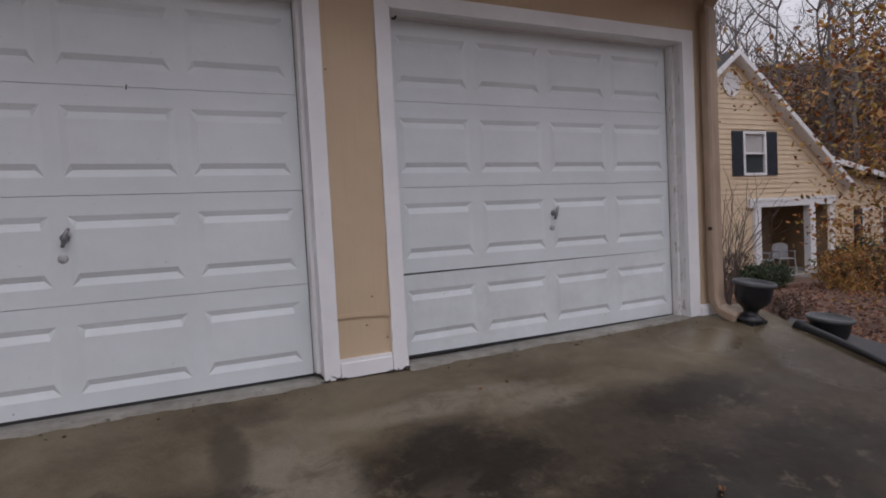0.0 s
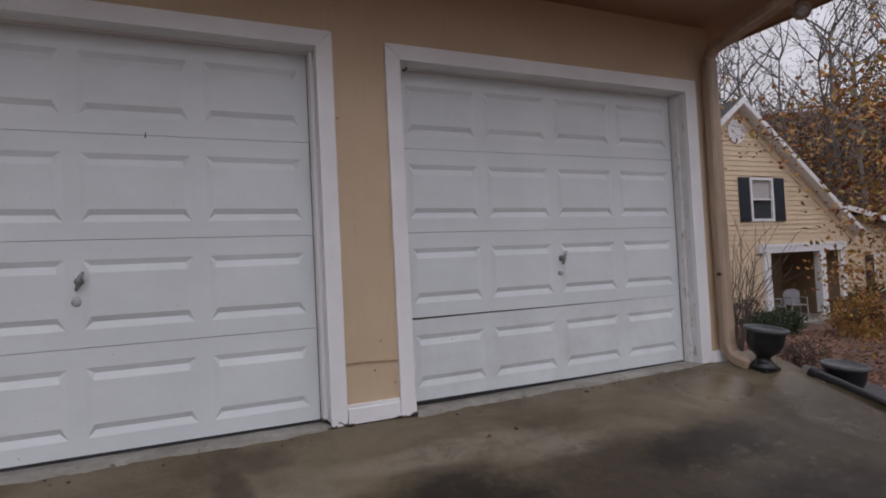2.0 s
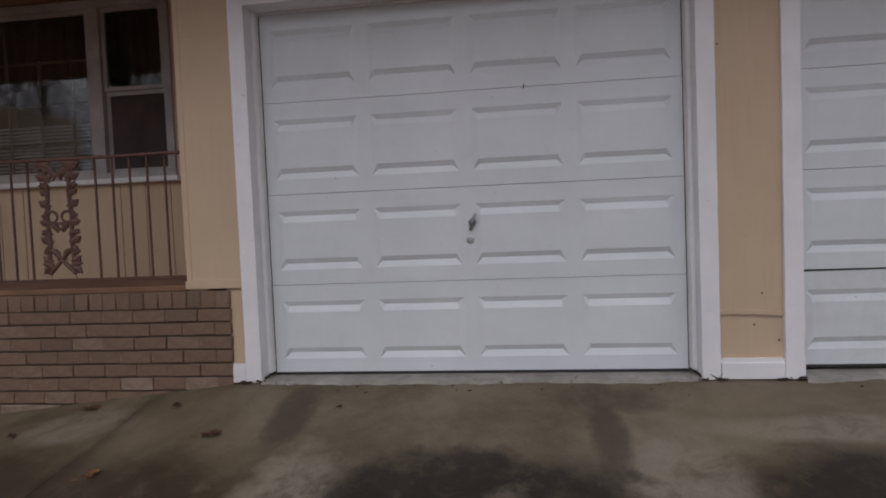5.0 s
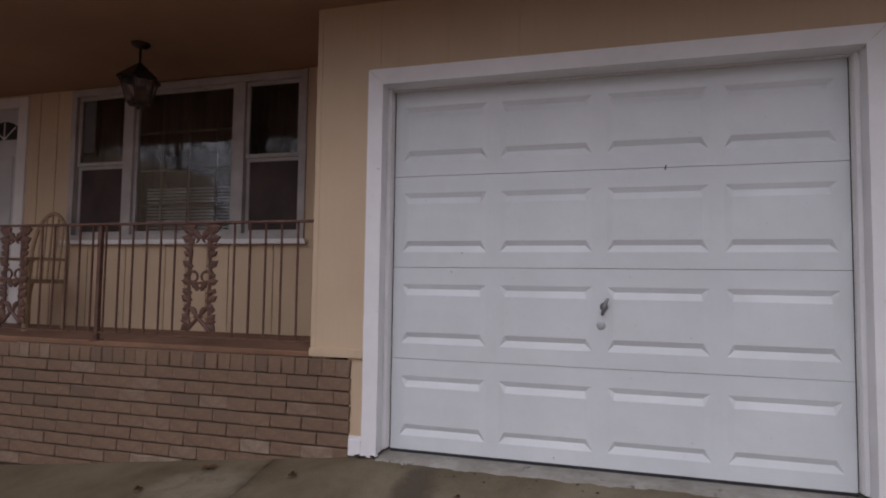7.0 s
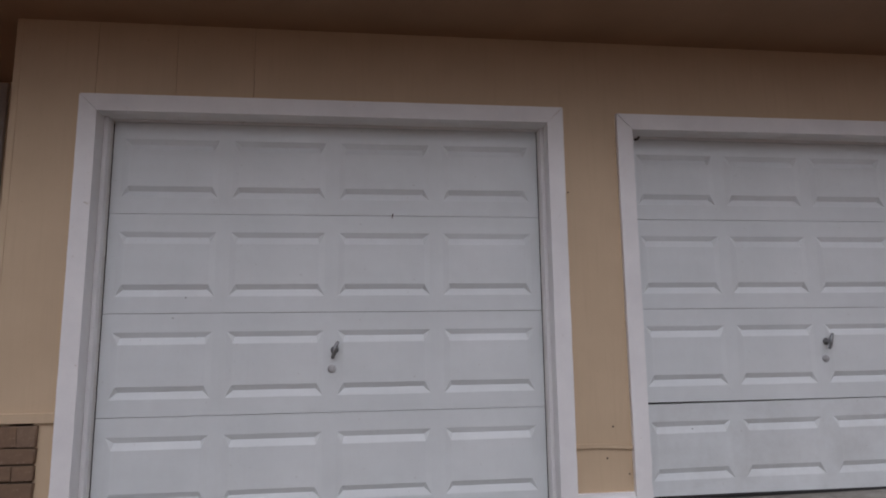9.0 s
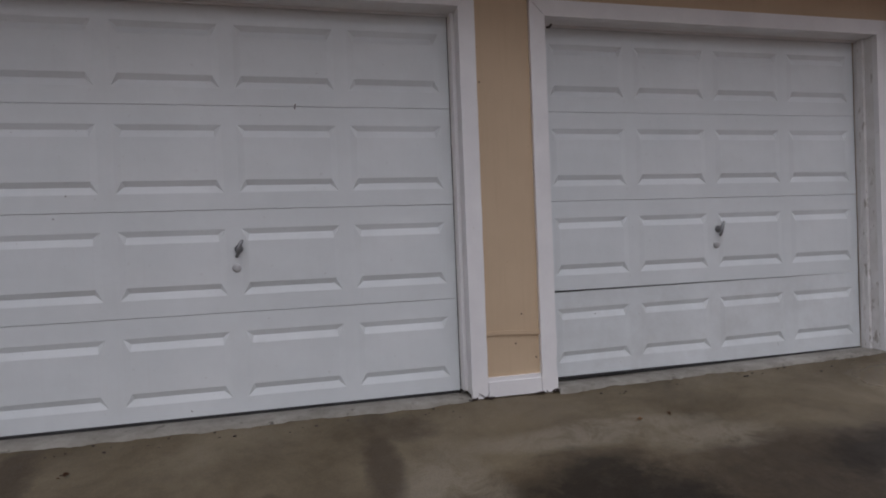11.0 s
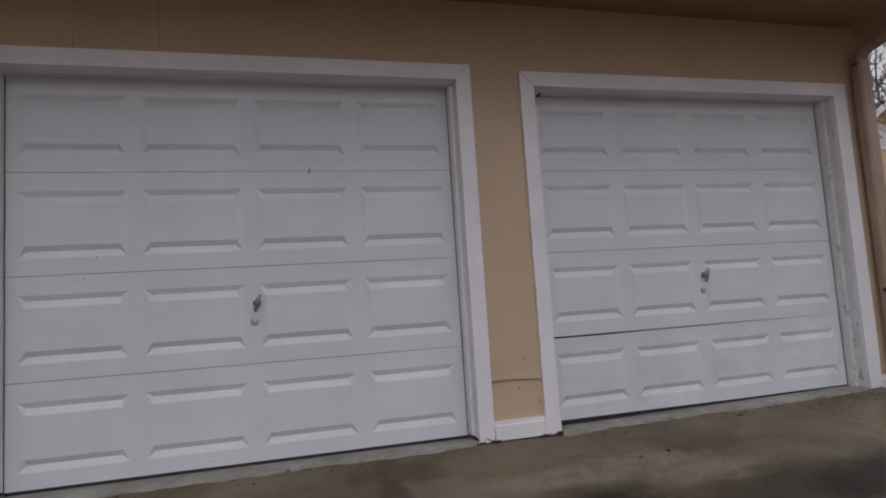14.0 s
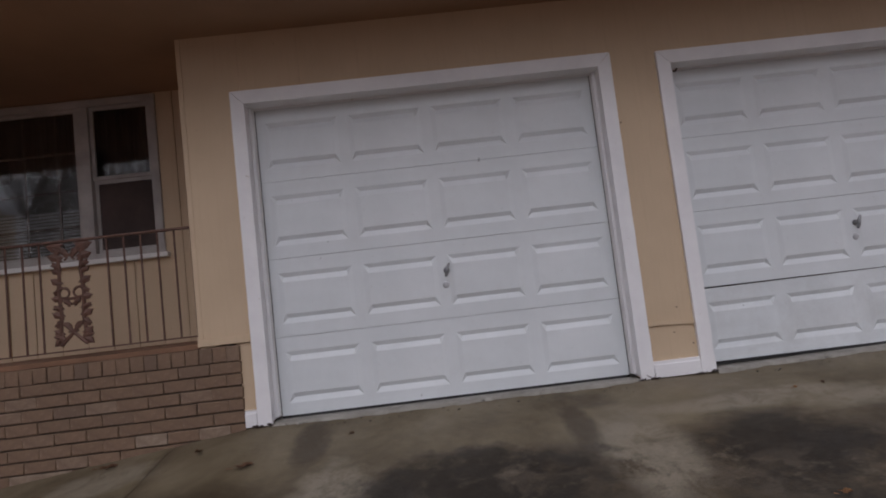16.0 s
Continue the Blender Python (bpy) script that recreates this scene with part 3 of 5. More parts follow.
def section_mesh(width, height):
    """One embossed steel section with four panels, each ringed by a shallow groove."""
    bm = bmesh.new()
    margin, gap = 0.052, 0.074
    pw = (width - 2 * margin - 3 * gap) / 4
    z0, z1 = 0.088, height - 0.098
    rx, rz, deep = 0.034, 0.066, 0.0125
    xs = [0.0]
    for i in range(4):
        a = margin + i * (pw + gap)
        xs += [a, a + pw]
    xs.append(width)
    zs = [0.0, z0, z1, height]
    grid = {(i, j): bm.verts.new((x, 0, z)) for i, x in enumerate(xs) for j, z in enumerate(zs)}
    for i in range(len(xs) - 1):
        for j in range(3):
            bl, br, tr, tl = grid[i, j], grid[i + 1, j], grid[i + 1, j + 1], grid[i, j + 1]
            if j == 1 and i % 2 == 1:
                xa, xb = xs[i], xs[i + 1]
                flat = []
                for z, s, o0, o1, low in ((z0, 1, bl, br, 0.56), (z1, -1, tl, tr, 0.44)):
                    i0, i1 = bm.verts.new((xa + rx, -0.003, z + s * rz)), bm.verts.new((xb - rx, -0.003, z + s * rz))
                    m0, m1 = bm.verts.new((xa + rx * 1.2, deep, z + s * rz * low)), bm.verts.new((xb - rx * 1.2, deep, z + s * rz * low))
                    for f in ((o0, o1, m1, m0), (m0, m1, i1, i0), (o0, m0, i0), (o1, i1, m1)):
                        bm.faces.new(f)
                    flat.append((i0, i1))
                (b0, b1_), (t0, t1) = flat
                for f in ((bl, b0, t0, tl), (b0, b1_, t1, t0), (b1_, br, tr, t1)):
                    bm.faces.new(f)
            else:
                bm.faces.new((bl, br, tr, tl))
    rim = [e for e in bm.edges if e.is_boundary]
    e1 = bmesh.ops.extrude_edge_only(bm, edges=rim)
    vs = [g for g in e1["geom"] if isinstance(g, bmesh.types.BMVert)]
    for v in vs:
        v.co.y += 0.045
    bmesh.ops.contextual_create(bm, geom=[e for e in bm.edges if e.is_boundary])
    bmesh.ops.recalc_face_normals(bm, faces=bm.faces)
    return bm


def garage_door(x0, x1, handle_x, handle_z, sagging):
    d = thing("garage_door", "white embossed steel garage door, closed, with a T handle" + (", its bottom section dented and gaping" if sagging else ""), "garage door", "garage doors", at=(x0 + 0.028, DOOR_Y, 0.0))
    w = x1 - x0 - 0.056
    edges = SECTIONS[sagging]
    for k in range(4):
        h = edges[k + 1] - edges[k] - 0.003
        s = part("section", section_mesh(w, h), GRIMY if sagging and k == 0 else DOOR, d, "grimy dented bottom section" if sagging and k == 0 else "")
        s.location = (0, 0, edges[k])
        if sagging and k == 0:
            s.location.z -= 0.010
            s.rotation_euler = (0, radians(-0.30), 0)
            for v in s.data.vertices:
                dist = math.hypot(v.co.x - 0.62, v.co.z - 0.22)
                v.co.y += 0.012 * math.exp(-(dist / 0.22) ** 2)
    part("bottom_seal", box(0.0, w, -0.004, 0.04, edges[0] - 0.022, edges[0] + (-0.003 if sagging else 0.008), 0.003), RUBBER, d, "black rubber bottom seal")
    back = box(-0.025, w + 0.025, 0.046, 0.05, 0.03, edges[4], 0)
    part("backing", back, RUBBER, d)
    hx, hz = handle_x - x0 - 0.028, handle_z
    h = part("handle", tube([(0, -0.03, -0.045), (0.004, -0.034, -0.02), (0, -0.036, 0), (0.005, -0.034, 0.03), (0.012, -0.03, 0.05)], [0.008, 0.011, 0.013, 0.010, 0.007], 10), STEEL, d, "tarnished steel T handle", True)
    h.location = (hx + 0.012, 0, hz + 0.10)
    h.rotation_euler = (0, radians(13), 0)
    st = part("handle_rose", lathe([(0.022, 0), (0.021, 0.006), (0.010, 0.010), (0.009, 0.03)], 18), STEEL, h, "", True)
    st.matrix_basis = pose(0, 0, 0, 90, 0, 0)
    k = part("keyhole_plate", lathe([(0.023, 0), (0.022, 0.005), (0.016, 0.009), (0.004, 0.010)], 20), LOCKPLATE, d, "round steel lock plate", True)
    k.matrix_basis = pose(hx - 0.002, 0, hz, 90, 0, 0)
    return d


left_door = garage_door(*OPENINGS[0], 1.231, 0.779, False)
right_door = garage_door(*OPENINGS[1], 4.149, 0.785, True)
nail = part("hook", tube([(0, 0, 0), (0, -0.015, 0.004), (0.002, -0.02, 0.014), (0.004, -0.016, 0.022)], 0.0028, 6), RUST, left_door, "small dark hook")
nail.location = (1.53, 0.0, 1.616)
bug = part("hook", tube([(0, 0, 0), (0.01, -0.015, -0.004), (0.02, -0.016, 0.012)], 0.007, 6), RUST, right_door, "small dark bracket under the head")
bug.location = (0.012, -0.09, 2.085)

for door, spots in ((left_door, ((0.42, 1.17), (0.36, 1.06), (1.93, 0.20), (0.95, 0.052))), (right_door, ((2.33, 1.42), (1.62, 0.11), (0.30, 0.40)))):
    for x, z in spots:
        speck = part("speck", lathe([(0.0035, 0.0), (0.003, 0.0012), (0.001, 0.0018)], 8), RUST, door, "dark dirt speck")
        speck.matrix_basis = pose(x, -0.0005, z, 90, 0, 0)

# ---- roof edge ----


EAVE_X, EAVE_Y = 6.03, -0.93


def soffit_and_roof():
    bm = bmesh.new()
    box(-7.5, EAVE_X, EAVE_Y, 0.034, CEIL, CEIL + 0.012, bm=bm)
    box(-7.5, WALL_L, 0.034, 1.0, CEIL, CEIL + 0.012, bm=bm)
    box(WALL_R, EAVE_X, 0.034, 7.2, CEIL, CEIL + 0.012, bm=bm)
    whole("ceiling", bm, SOFFIT, "tan painted plywood soffit under the eaves and porch", "ceiling", kind="structure")
    bm = bmesh.new()
    box(-7.5, EAVE_X + 0.02, EAVE_Y - 0.025, EAVE_Y, CEIL - 0.02, CEIL + 0.17, 0.003, bm=bm)
    box(EAVE_X - 0.005, EAVE_X + 0.02, EAVE_Y, 7.2, CEIL - 0.02, CEIL + 0.17, 0.003, bm=bm)
    whole("fascia", bm, SOFFIT, "tan painted fascia board along the eaves", "fascia", kind="structure")
    bm = bmesh.new()
    v = [bm.verts.new(p) for p in ((-7.6, EAVE_Y - 0.13, CEIL + 0.15), (EAVE_X + 0.14, EAVE_Y - 0.13, CEIL + 0.15), (EAVE_X + 0.14, 7.4, CEIL + 0.15), (-7.6, 7.4, CEIL + 0.15), (-4.0, 3.1, 4.2), (2.2, 3.1, 4.2))]
    for f in ((0, 1, 5, 4), (1, 2, 5), (2, 3, 4, 5), (3, 0, 4)):
        bm.faces.new([v[i] for i in f])
    bmesh.ops.solidify(bm, geom=list(bm.faces), thickness=-0.04)
    whole("roof", bm, SHINGLE, "grey shingled hip roof", "roof", kind="structure")


soffit_and_roof()


def gutter():
    g = thing("gutter", "tan metal roof gutter along the eave", "gutter")
    prof = [(-1.05, 0.15), (-1.05, 0.04), (-1.10, 0.035), (-1.15, 0.07), (-1.165, 0.155), (-1.155, 0.155), (-1.14, 0.075), (-1.10, 0.045), (-1.058, 0.05), (-1.058, 0.15)]
    bm = bmesh.new()
    rings = [[bm.verts.new((x, y + 1.02 + EAVE_Y, CEIL + z)) for y, z in prof] for x in (-7.5, -3.0, 1.5, EAVE_X + 0.06)]
    for a, b in zip(rings, rings[1:]):
        for k in range(len(prof)):
            bm.faces.new((a[k], a[(k + 1) % len(prof)], b[(k + 1) % len(prof)], b[k]))
    bmesh.ops.recalc_face_normals(bm, faces=bm.faces)
    part("trough", bm, BROWN_GUTTER, g)
    part("end_cap", box(EAVE_X + 0.058, EAVE_X + 0.064, EAVE_Y - 0.145, EAVE_Y - 0.03, CEIL + 0.04, CEIL + 0.155), BROWN_GUTTER, g)


gutter()


def flat_pipe(points, w, d, bm=None):
    """A rectangular downspout swept along a line, with softened corners."""
    bm = bm or bmesh.new()
    pts = [Vector(p) for p in points]
    rings = []
    for i, p in enumerate(pts):
        t = (pts[min(i + 1, len(pts) - 1)] - pts[max(i - 1, 0)]).normalized()
        side = Vector((1, 0, 0))
        side = (side - t * side.dot(t)).normalized()
        up = t.cross(side)
        out = [(-.5, -.32), (-.36, -.5), (.36, -.5), (.5, -.32), (.5, .32), (.36, .5), (-.36, .5), (-.5, .32)]
        rings.append([bm.verts.new(p + side * a * w + up * b * d) for a, b in out])
    for a, b in zip(rings, rings[1:]):
        for k in range(8):
            bm.faces.new((a[k], a[(k + 1) % 8], b[(k + 1) % 8], b[k]))
    bm.faces.new(rings[0][::-1])
    bm.faces.new(rings[-1])
    bmesh.ops.recalc_face_normals(bm, faces=bm.faces)
    return bm


def downspout():
    s = thing("downspout", "tan metal downspout with a stained elbow at its foot", "downspout")
    x = 5.52
    part("pipe", flat_pipe([(x, -0.05, 2.36), (x, -0.05, 1.2), (x + 0.005, -0.05, 0.30)], 0.105, 0.085), SPOUT, s)
    part("top_elbow", flat_pipe([(x - 0.10, -0.97, CEIL + 0.03), (x - 0.10, -0.97, CEIL - 0.06), (x - 0.09, -0.89, CEIL - 0.10), (x - 0.02, -0.3, CEIL - 0.18), (x, -0.10, CEIL - 0.21), (x, -0.05, 2.40), (x, -0.05, 2.34)], 0.105, 0.07), SPOUT, s)
    part("foot_elbow", flat_pipe([(x + 0.005, -0.05, 0.32), (x + 0.005, -0.052, 0.16), (x + 0.015, -0.075, 0.09), (x + 0.04, -0.13, 0.045), (x + 0.06, -0.20, 0.015)], 0.105, 0.085), SPOUT, s, "dented tan elbow, rust-stained at its lip")
    part("strap", box(x - 0.066, x - 0.046, -0.082, -0.05, 0.692, 0.718, 0.006), RUST, s, "rusty strap")


downspout()


def eave_lamp():
    g = thing("flood_lamp", "round tan flood lamp fixed under the eave corner", "lamp", at=(5.86, -0.56, CEIL))
    part("base", lathe([(0.05, -0.018), (0.052, -0.01), (0.05, 0.0)], 20), SPOUT, g, smooth=True)
    part("arm", tube([(0, 0, -0.015), (0.0, -0.01, -0.05), (-0.02, -0.03, -0.07)], 0.014, 8), SPOUT, g)
    head = part("head", lathe([(0.02, 0.0), (0.045, 0.02), (0.058, 0.07), (0.062, 0.10), (0.056, 0.102), (0.05, 0.09)], 24), SPOUT, g, smooth=True)
    head.matrix_basis = pose(-0.015, -0.02, -0.06, 118, 0, -50)
    lens = part("lens", lathe([(0.05, 0.088), (0.03, 0.096), (0.005, 0.098)], 20), LOCKPLATE, head, "dull pale lens", True)
    lens.matrix_basis = Matrix.Identity(4)


eave_lamp()


def vent(x, y):
    v = thing("soffit_vent", "brown slotted metal vent set in the soffit", "vent", "soffit vents", at=(x, y, CEIL))
    part("frame", box(-0.17, 0.17, -0.085, 0.085, -0.006, 0.001, 0.002), SOFFIT, v)
    for i in range(3):
        s = part("louvre", box(-0.043, 0.043, -0.066, 0.066, -0.004, 0.001, 0.001), VENTBROWN, v, "dark brown louvred insert")
        s.location = (-0.104 + 0.104 * i, 0, -0.006)
        for k in range(5):
            f = part("slat", box(-0.040, 0.040, -0.011, 0.011, -0.001, 0.001), VENTBROWN, s)
            f.matrix_basis = pose(0, -0.052 + 0.026 * k, -0.006, 25, 0, 0)


for vent_x in (4.09, -0.045, -2.02):
    vent(vent_x, -0.64)

# ---- porch ----
# an added wall, out of view, that blocks light from the porch's left end
shade_wall = bmesh.new()
box(-5.2, -5.05, -3.2, 0.88, -1.2, 2.655, bm=shade_wall)
whole("wall_west", shade_wall, TAN, "plain tan wall added out of view to darken the porch", "wall", kind="structure")
PY, PFLOOR = 0.88, 0.574
WX0, WX1, WZ0, WZ1 = -3.31, -0.983, 1.312, 2.648
DX0, DX1, DZ1 = -4.83, -3.88, 2.595


def porch_shell():
    wall = thing("wall_porch", "tan grooved wood-panel wall behind the porch", "wall", kind="structure")
    core = bmesh.new()
    for x0, x1, z0, z1 in ((WX1, WALL_L + 0.002, 0.4, CEIL), (WX0, WX1, 0.4, WZ0), (WX0, WX1, WZ1, CEIL), (DX1, WX0, 0.4, CEIL), (DX0, DX1, DZ1, CEIL), (-7.5, DX0, 0.4, CEIL)):
        box(x0, x1, PY + 0.012, PY + 0.12, z0, z1, bm=core)
    part("wall_core", core, TAN, wall)
    x = WALL_L
    while x > -7.4:
        a, b = x - 0.203, x
        spans = [(PFLOOR, CEIL)]
        mid = (a + b) / 2
        if WX0 < mid < WX1:
            spans = [(PFLOOR, WZ0 - 0.01), (WZ1 + 0.01, CEIL)]
        elif DX0 < mid < DX1:
            spans = [(DZ1 + 0.01, CEIL)]
        for z0, z1 in spans:
            part("board", box(a + 0.004, b - 0.004, PY, PY + 0.012, z0, z1, 0.0015), TAN, wall)
        x -= 0.203
    bm = bmesh.new()
    box(-7.5, WALL_L - 0.001, 0.035, PY + 0.01, PFLOOR - 0.034, PFLOOR, 0.005, bm=bm)
    whole("porch_floor", bm, PORCH, "brown painted porch floor, worn at the edge", "porch floor", kind="structure")
    bm = bmesh.new()
    box(-7.5, WALL_L, 3.0, 3.1, 0.4, CEIL, bm=bm)
    box(-7.5, WALL_L, PY + 0.12, 3.0, 0.42, PFLOOR, bm=bm)
    box(WALL_L - 0.02, WALL_L + 0.1, 1.001, 3.1, 0.4, CEIL, bm=bm)
    box(-7.5, -7.4, PY, 3.1, 0.4, CEIL, bm=bm)
    whole("wall_room", bm, INSIDE, "dim room walls behind the porch window", "wall", kind="structure")


porch_shell()


def porch_window():
    w = thing("window_1", "white triple porch window with dark curtains and pale blinds behind", "window", kind="structure")
    y0, y1 = PY - 0.02, PY + 0.07
    fr = bmesh.new()
    box(WX0, WX1, y0, y1, WZ1 - 0.06, WZ1, 0.004, bm=fr)
    box(WX0, WX1, y0, y1, WZ0, WZ0 + 0.05, 0.004, bm=fr)
    box(WX0, WX0 + 0.06, y0, y1, WZ0 + 0.05, WZ1 - 0.06, 0.004, bm=fr)
    box(WX1 - 0.06, WX1, y0, y1, WZ0 + 0.05, WZ1 - 0.06, 0.004, bm=fr)
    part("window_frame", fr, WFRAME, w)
    part("window_sill", box(WX0 - 0.03, WX1 + 0.03, y0 - 0.035, y1, WZ0 - 0.035, WZ0 + 0.004, 0.005), FRAME, w)
    m1, m2 = -2.68, -1.589
    for x in (m1, m2):
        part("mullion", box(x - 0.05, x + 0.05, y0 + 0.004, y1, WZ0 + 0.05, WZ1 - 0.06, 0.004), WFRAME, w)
    for a, b, split in ((WX0 + 0.06, m1 - 0.05, True), (m1 + 0.05, m2 - 0.05, False), (m2 + 0.05, WX1 - 0.06, True)):
        mid = 1.97
        zs = [(WZ0 + 0.05, mid), (mid, WZ1 - 0.06)] if split else [(WZ0 + 0.05, WZ1 - 0.06)]
        for i, (z0, z1) in enumerate(zs):
            dy = 0.02 if i == 0 and split else 0.0
            s = bmesh.new()
            for q in ((a, b, z0, z0 + 0.03), (a, b, z1 - 0.03, z1), (a, a + 0.03, z0 + 0.03, z1 - 0.03), (b - 0.03, b, z0 + 0.03, z1 - 0.03)):
                box(q[0], q[1], y0 + 0.03 + dy, y0 + 0.055 + dy, q[2], q[3], 0.002, bm=s)
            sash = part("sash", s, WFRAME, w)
            pane = part("pane", box(a + 0.028, b - 0.028, y0 + 0.042 + dy, y0 + 0.046 + dy, z0 + 0.028, z1 - 0.028), GLASS, sash)
            pane.visible_shadow = False
            if i == 0 and split:
                part("insect_screen", box(a + 0.03, b - 0.03, y0 + 0.058, y0 + 0.060, z0 + 0.03, z1 - 0.03), SCREEN, w, "dark insect screen")
    # gridded inner sash behind the middle pane
    gr = bmesh.new()
    for i in range(1, 4):
        x = m1 + (m2 - m1) * i / 4
        box(x - 0.01, x + 0.01, PY + 0.08, PY + 0.09, WZ0 + 0.05, WZ1 - 0.06, bm=gr)
    for z in (1.62, 1.92, 2.24):
        box(m1, m2, PY + 0.0785, PY + 0.0885, z - 0.01, z + 0.01, bm=gr)
    part("glazing_bars", gr, CURTAIN, w, "dim inner glazing bars")
    blind = thing("window_blind", "pale slatted blind hanging behind the porch window", "blind")
    z = WZ0 + 0.06
    while z < 1.78:
        part("slat", box(m1 + 0.06, m2 - 0.06, PY + 0.16, PY + 0.185, z, z + 0.012), BLIND, blind)
        z += 0.028
    for a, b in ((WX0, -2.55), (-1.75, WX1)):
        c = bmesh.new()
        n = 44
        r = []
        for i in range(n + 1):
            x = a + (b - a) * i / n
            y = PY + 0.30 + 0.03 * math.sin(i * 1.15)
            r.append((c.verts.new((x, y, 1.0)), c.verts.new((x, y, WZ1 + 0.02))))
        for p, q in zip(r, r[1:]):
            c.faces.new((p[0], q[0], q[1], p[1]))
        bmesh.ops.solidify(c, geom=list(c.faces), thickness=0.004)
        whole("curtain", c, CURTAIN, "dark gathered curtain behind the porch window", "curtain", "porch curtains", smooth=True)
    val = bmesh.new()
    r = []
    for i in range(90):
        x = WX0 + (WX1 - WX0) * i / 89
        y = PY + 0.24 + 0.02 * math.sin(i * 1.3)
        r.append((val.verts.new((x, y, 2.12 + 0.05 * math.sin(i * 0.33))), val.verts.new((x, y, WZ1 + 0.03))))
    for p, q in zip(r, r[1:]):
        val.faces.new((p[0], q[0], q[1], p[1]))
    bmesh.ops.solidify(val, geom=list(val.faces), thickness=0.004)
    whole("valance", val, CURTAIN, "dark curtain valance across the top of the window", "valance", smooth=True)


porch_window()


def front_door():
    d = thing("door_1", "white panelled front door with an arched light", "door", kind="structure")
    part("door_leaf", box(DX0 + 0.05, DX1 - 0.05, PY + 0.03, PY + 0.075, PFLOOR, DZ1 - 0.05, 0.004), DOORWHITE, d)
    fr = bmesh.new()
    box(DX0 - 0.06, DX0 + 0.05, PY - 0.02, PY + 0.09, PFLOOR, DZ1 + 0.04, 0.004, bm=fr)
    box(DX1 - 0.05, DX1 + 0.06, PY - 0.02, PY + 0.09, PFLOOR, DZ1 + 0.04, 0.004, bm=fr)
    box(DX0 + 0.05, DX1 - 0.05, PY - 0.02, PY + 0.09, DZ1 - 0.05, DZ1 + 0.04, 0.004, bm=fr)
    part("door_frame", fr, FRAME, d)
    cx, cz = (DX0 + DX1) / 2 + 0.22, 2.26
    arc = [(cx + 0.20 * math.cos(a), cz + 0.17 * math.sin(a)) for a in [math.pi * i / 16 for i in range(17)]]
    fan = part("fan_light", prism(arc, PY + 0.020, PY + 0.032), RUBBER, d, "dark arched glass light")
    for a in (45, 90, 135):
        part("glazing_bar", tube([(cx, PY + 0.018, cz), (cx + 0.19 * math.cos(radians(a)), PY + 0.018, cz + 0.16 * math.sin(radians(a)))], 0.006, 6), FRAME, fan)
    for z0, z1 in ((0.70, 1.25), (1.35, 2.1)):
        for x0, x1 in ((DX0 + 0.14, cx - 0.22), (cx - 0.12, DX1 - 0.14)):
            part("panel", box(x0, x1, PY + 0.022, PY + 0.032, z0, z1, 0.006), DOORWHITE, d)


front_door()


def lantern():
    g = thing("porch_lantern", "dark bronze hanging porch lantern with glass sides", "lamp", at=(-1.93, 0.18, CEIL))
    part("ceiling_rose", lathe([(0.065, 0), (0.06, -0.015), (0.03, -0.03), (0.01, -0.034)][::-1], 20), LAMPBRONZE, g, smooth=True)
    part("stem", tube([(0, 0, -0.03), (0, 0, -0.15)], 0.008, 8), LAMPBRONZE, g)
    part("hood", lathe([(0.15, -0.27), (0.145, -0.255), (0.07, -0.19), (0.03, -0.155), (0.012, -0.14)], 6), LAMPBRONZE, g)
    body = part("cage", lathe([(0.075, -0.44), (0.08, -0.43), (0.02, -0.42)], 6), LAMPBRONZE, g)
    for k in range(6):
        a = 2 * math.pi * k / 6
        part("bar", tube([(0.125 * math.cos(a), 0.125 * math.sin(a), -0.268), (0.077 * math.cos(a), 0.077 * math.sin(a), -0.432)], 0.006, 6), LAMPBRONZE, body)
    gl = part("glass", lathe([(0.068, -0.43), (0.112, -0.275)], 6), SMOKY, g, "smoky lantern glass")
    gl.visible_shadow = False
    part("finial", lathe([(0.005, -0.475), (0.018, -0.46), (0.012, -0.44)], 10), LAMPBRONZE, g, smooth=True)


lantern()


def scroll(cx, cz, r, start, turn, mirror, bm):
    pts = []
    for i in range(9):
        a = start + turn * i / 8
        rr = r * (1 - 0.55 * i / 8)
        pts.append((cx + mirror * rr * math.cos(a), 0.0, cz + rr * math.sin(a)))
    tube(pts, [0.011 - 0.0006 * i for i in range(9)], 6, bm)


def iron_leaf(x, z, ang, size, bm):
    """A cast leaf: a lobed plate with a raised middle."""
    out = []
    for i in range(14):
        a = 2 * math.pi * i / 14
        r = size * (0.62 + 0.38 * abs(math.cos(a * 2.5)))
        lx, lz = r * math.cos(a) * 1.15, r * math.sin(a) * 0.62
        out.append((x + lx * math.cos(ang) - lz * math.sin(ang), z + lx * math.sin(ang) + lz * math.cos(ang)))
    f = [bm.verts.new((p, -0.004, q)) for p, q in out]
    b = [bm.verts.new((p, 0.008, q)) for p, q in out]
    c = bm.verts.new((x, -0.016, z))
    for i in range(14):
        j = (i + 1) % 14
        bm.faces.new((c, f[i], f[j]))
        bm.faces.new((f[i], b[i], b[j], f[j]))
    bm.faces.new(b)


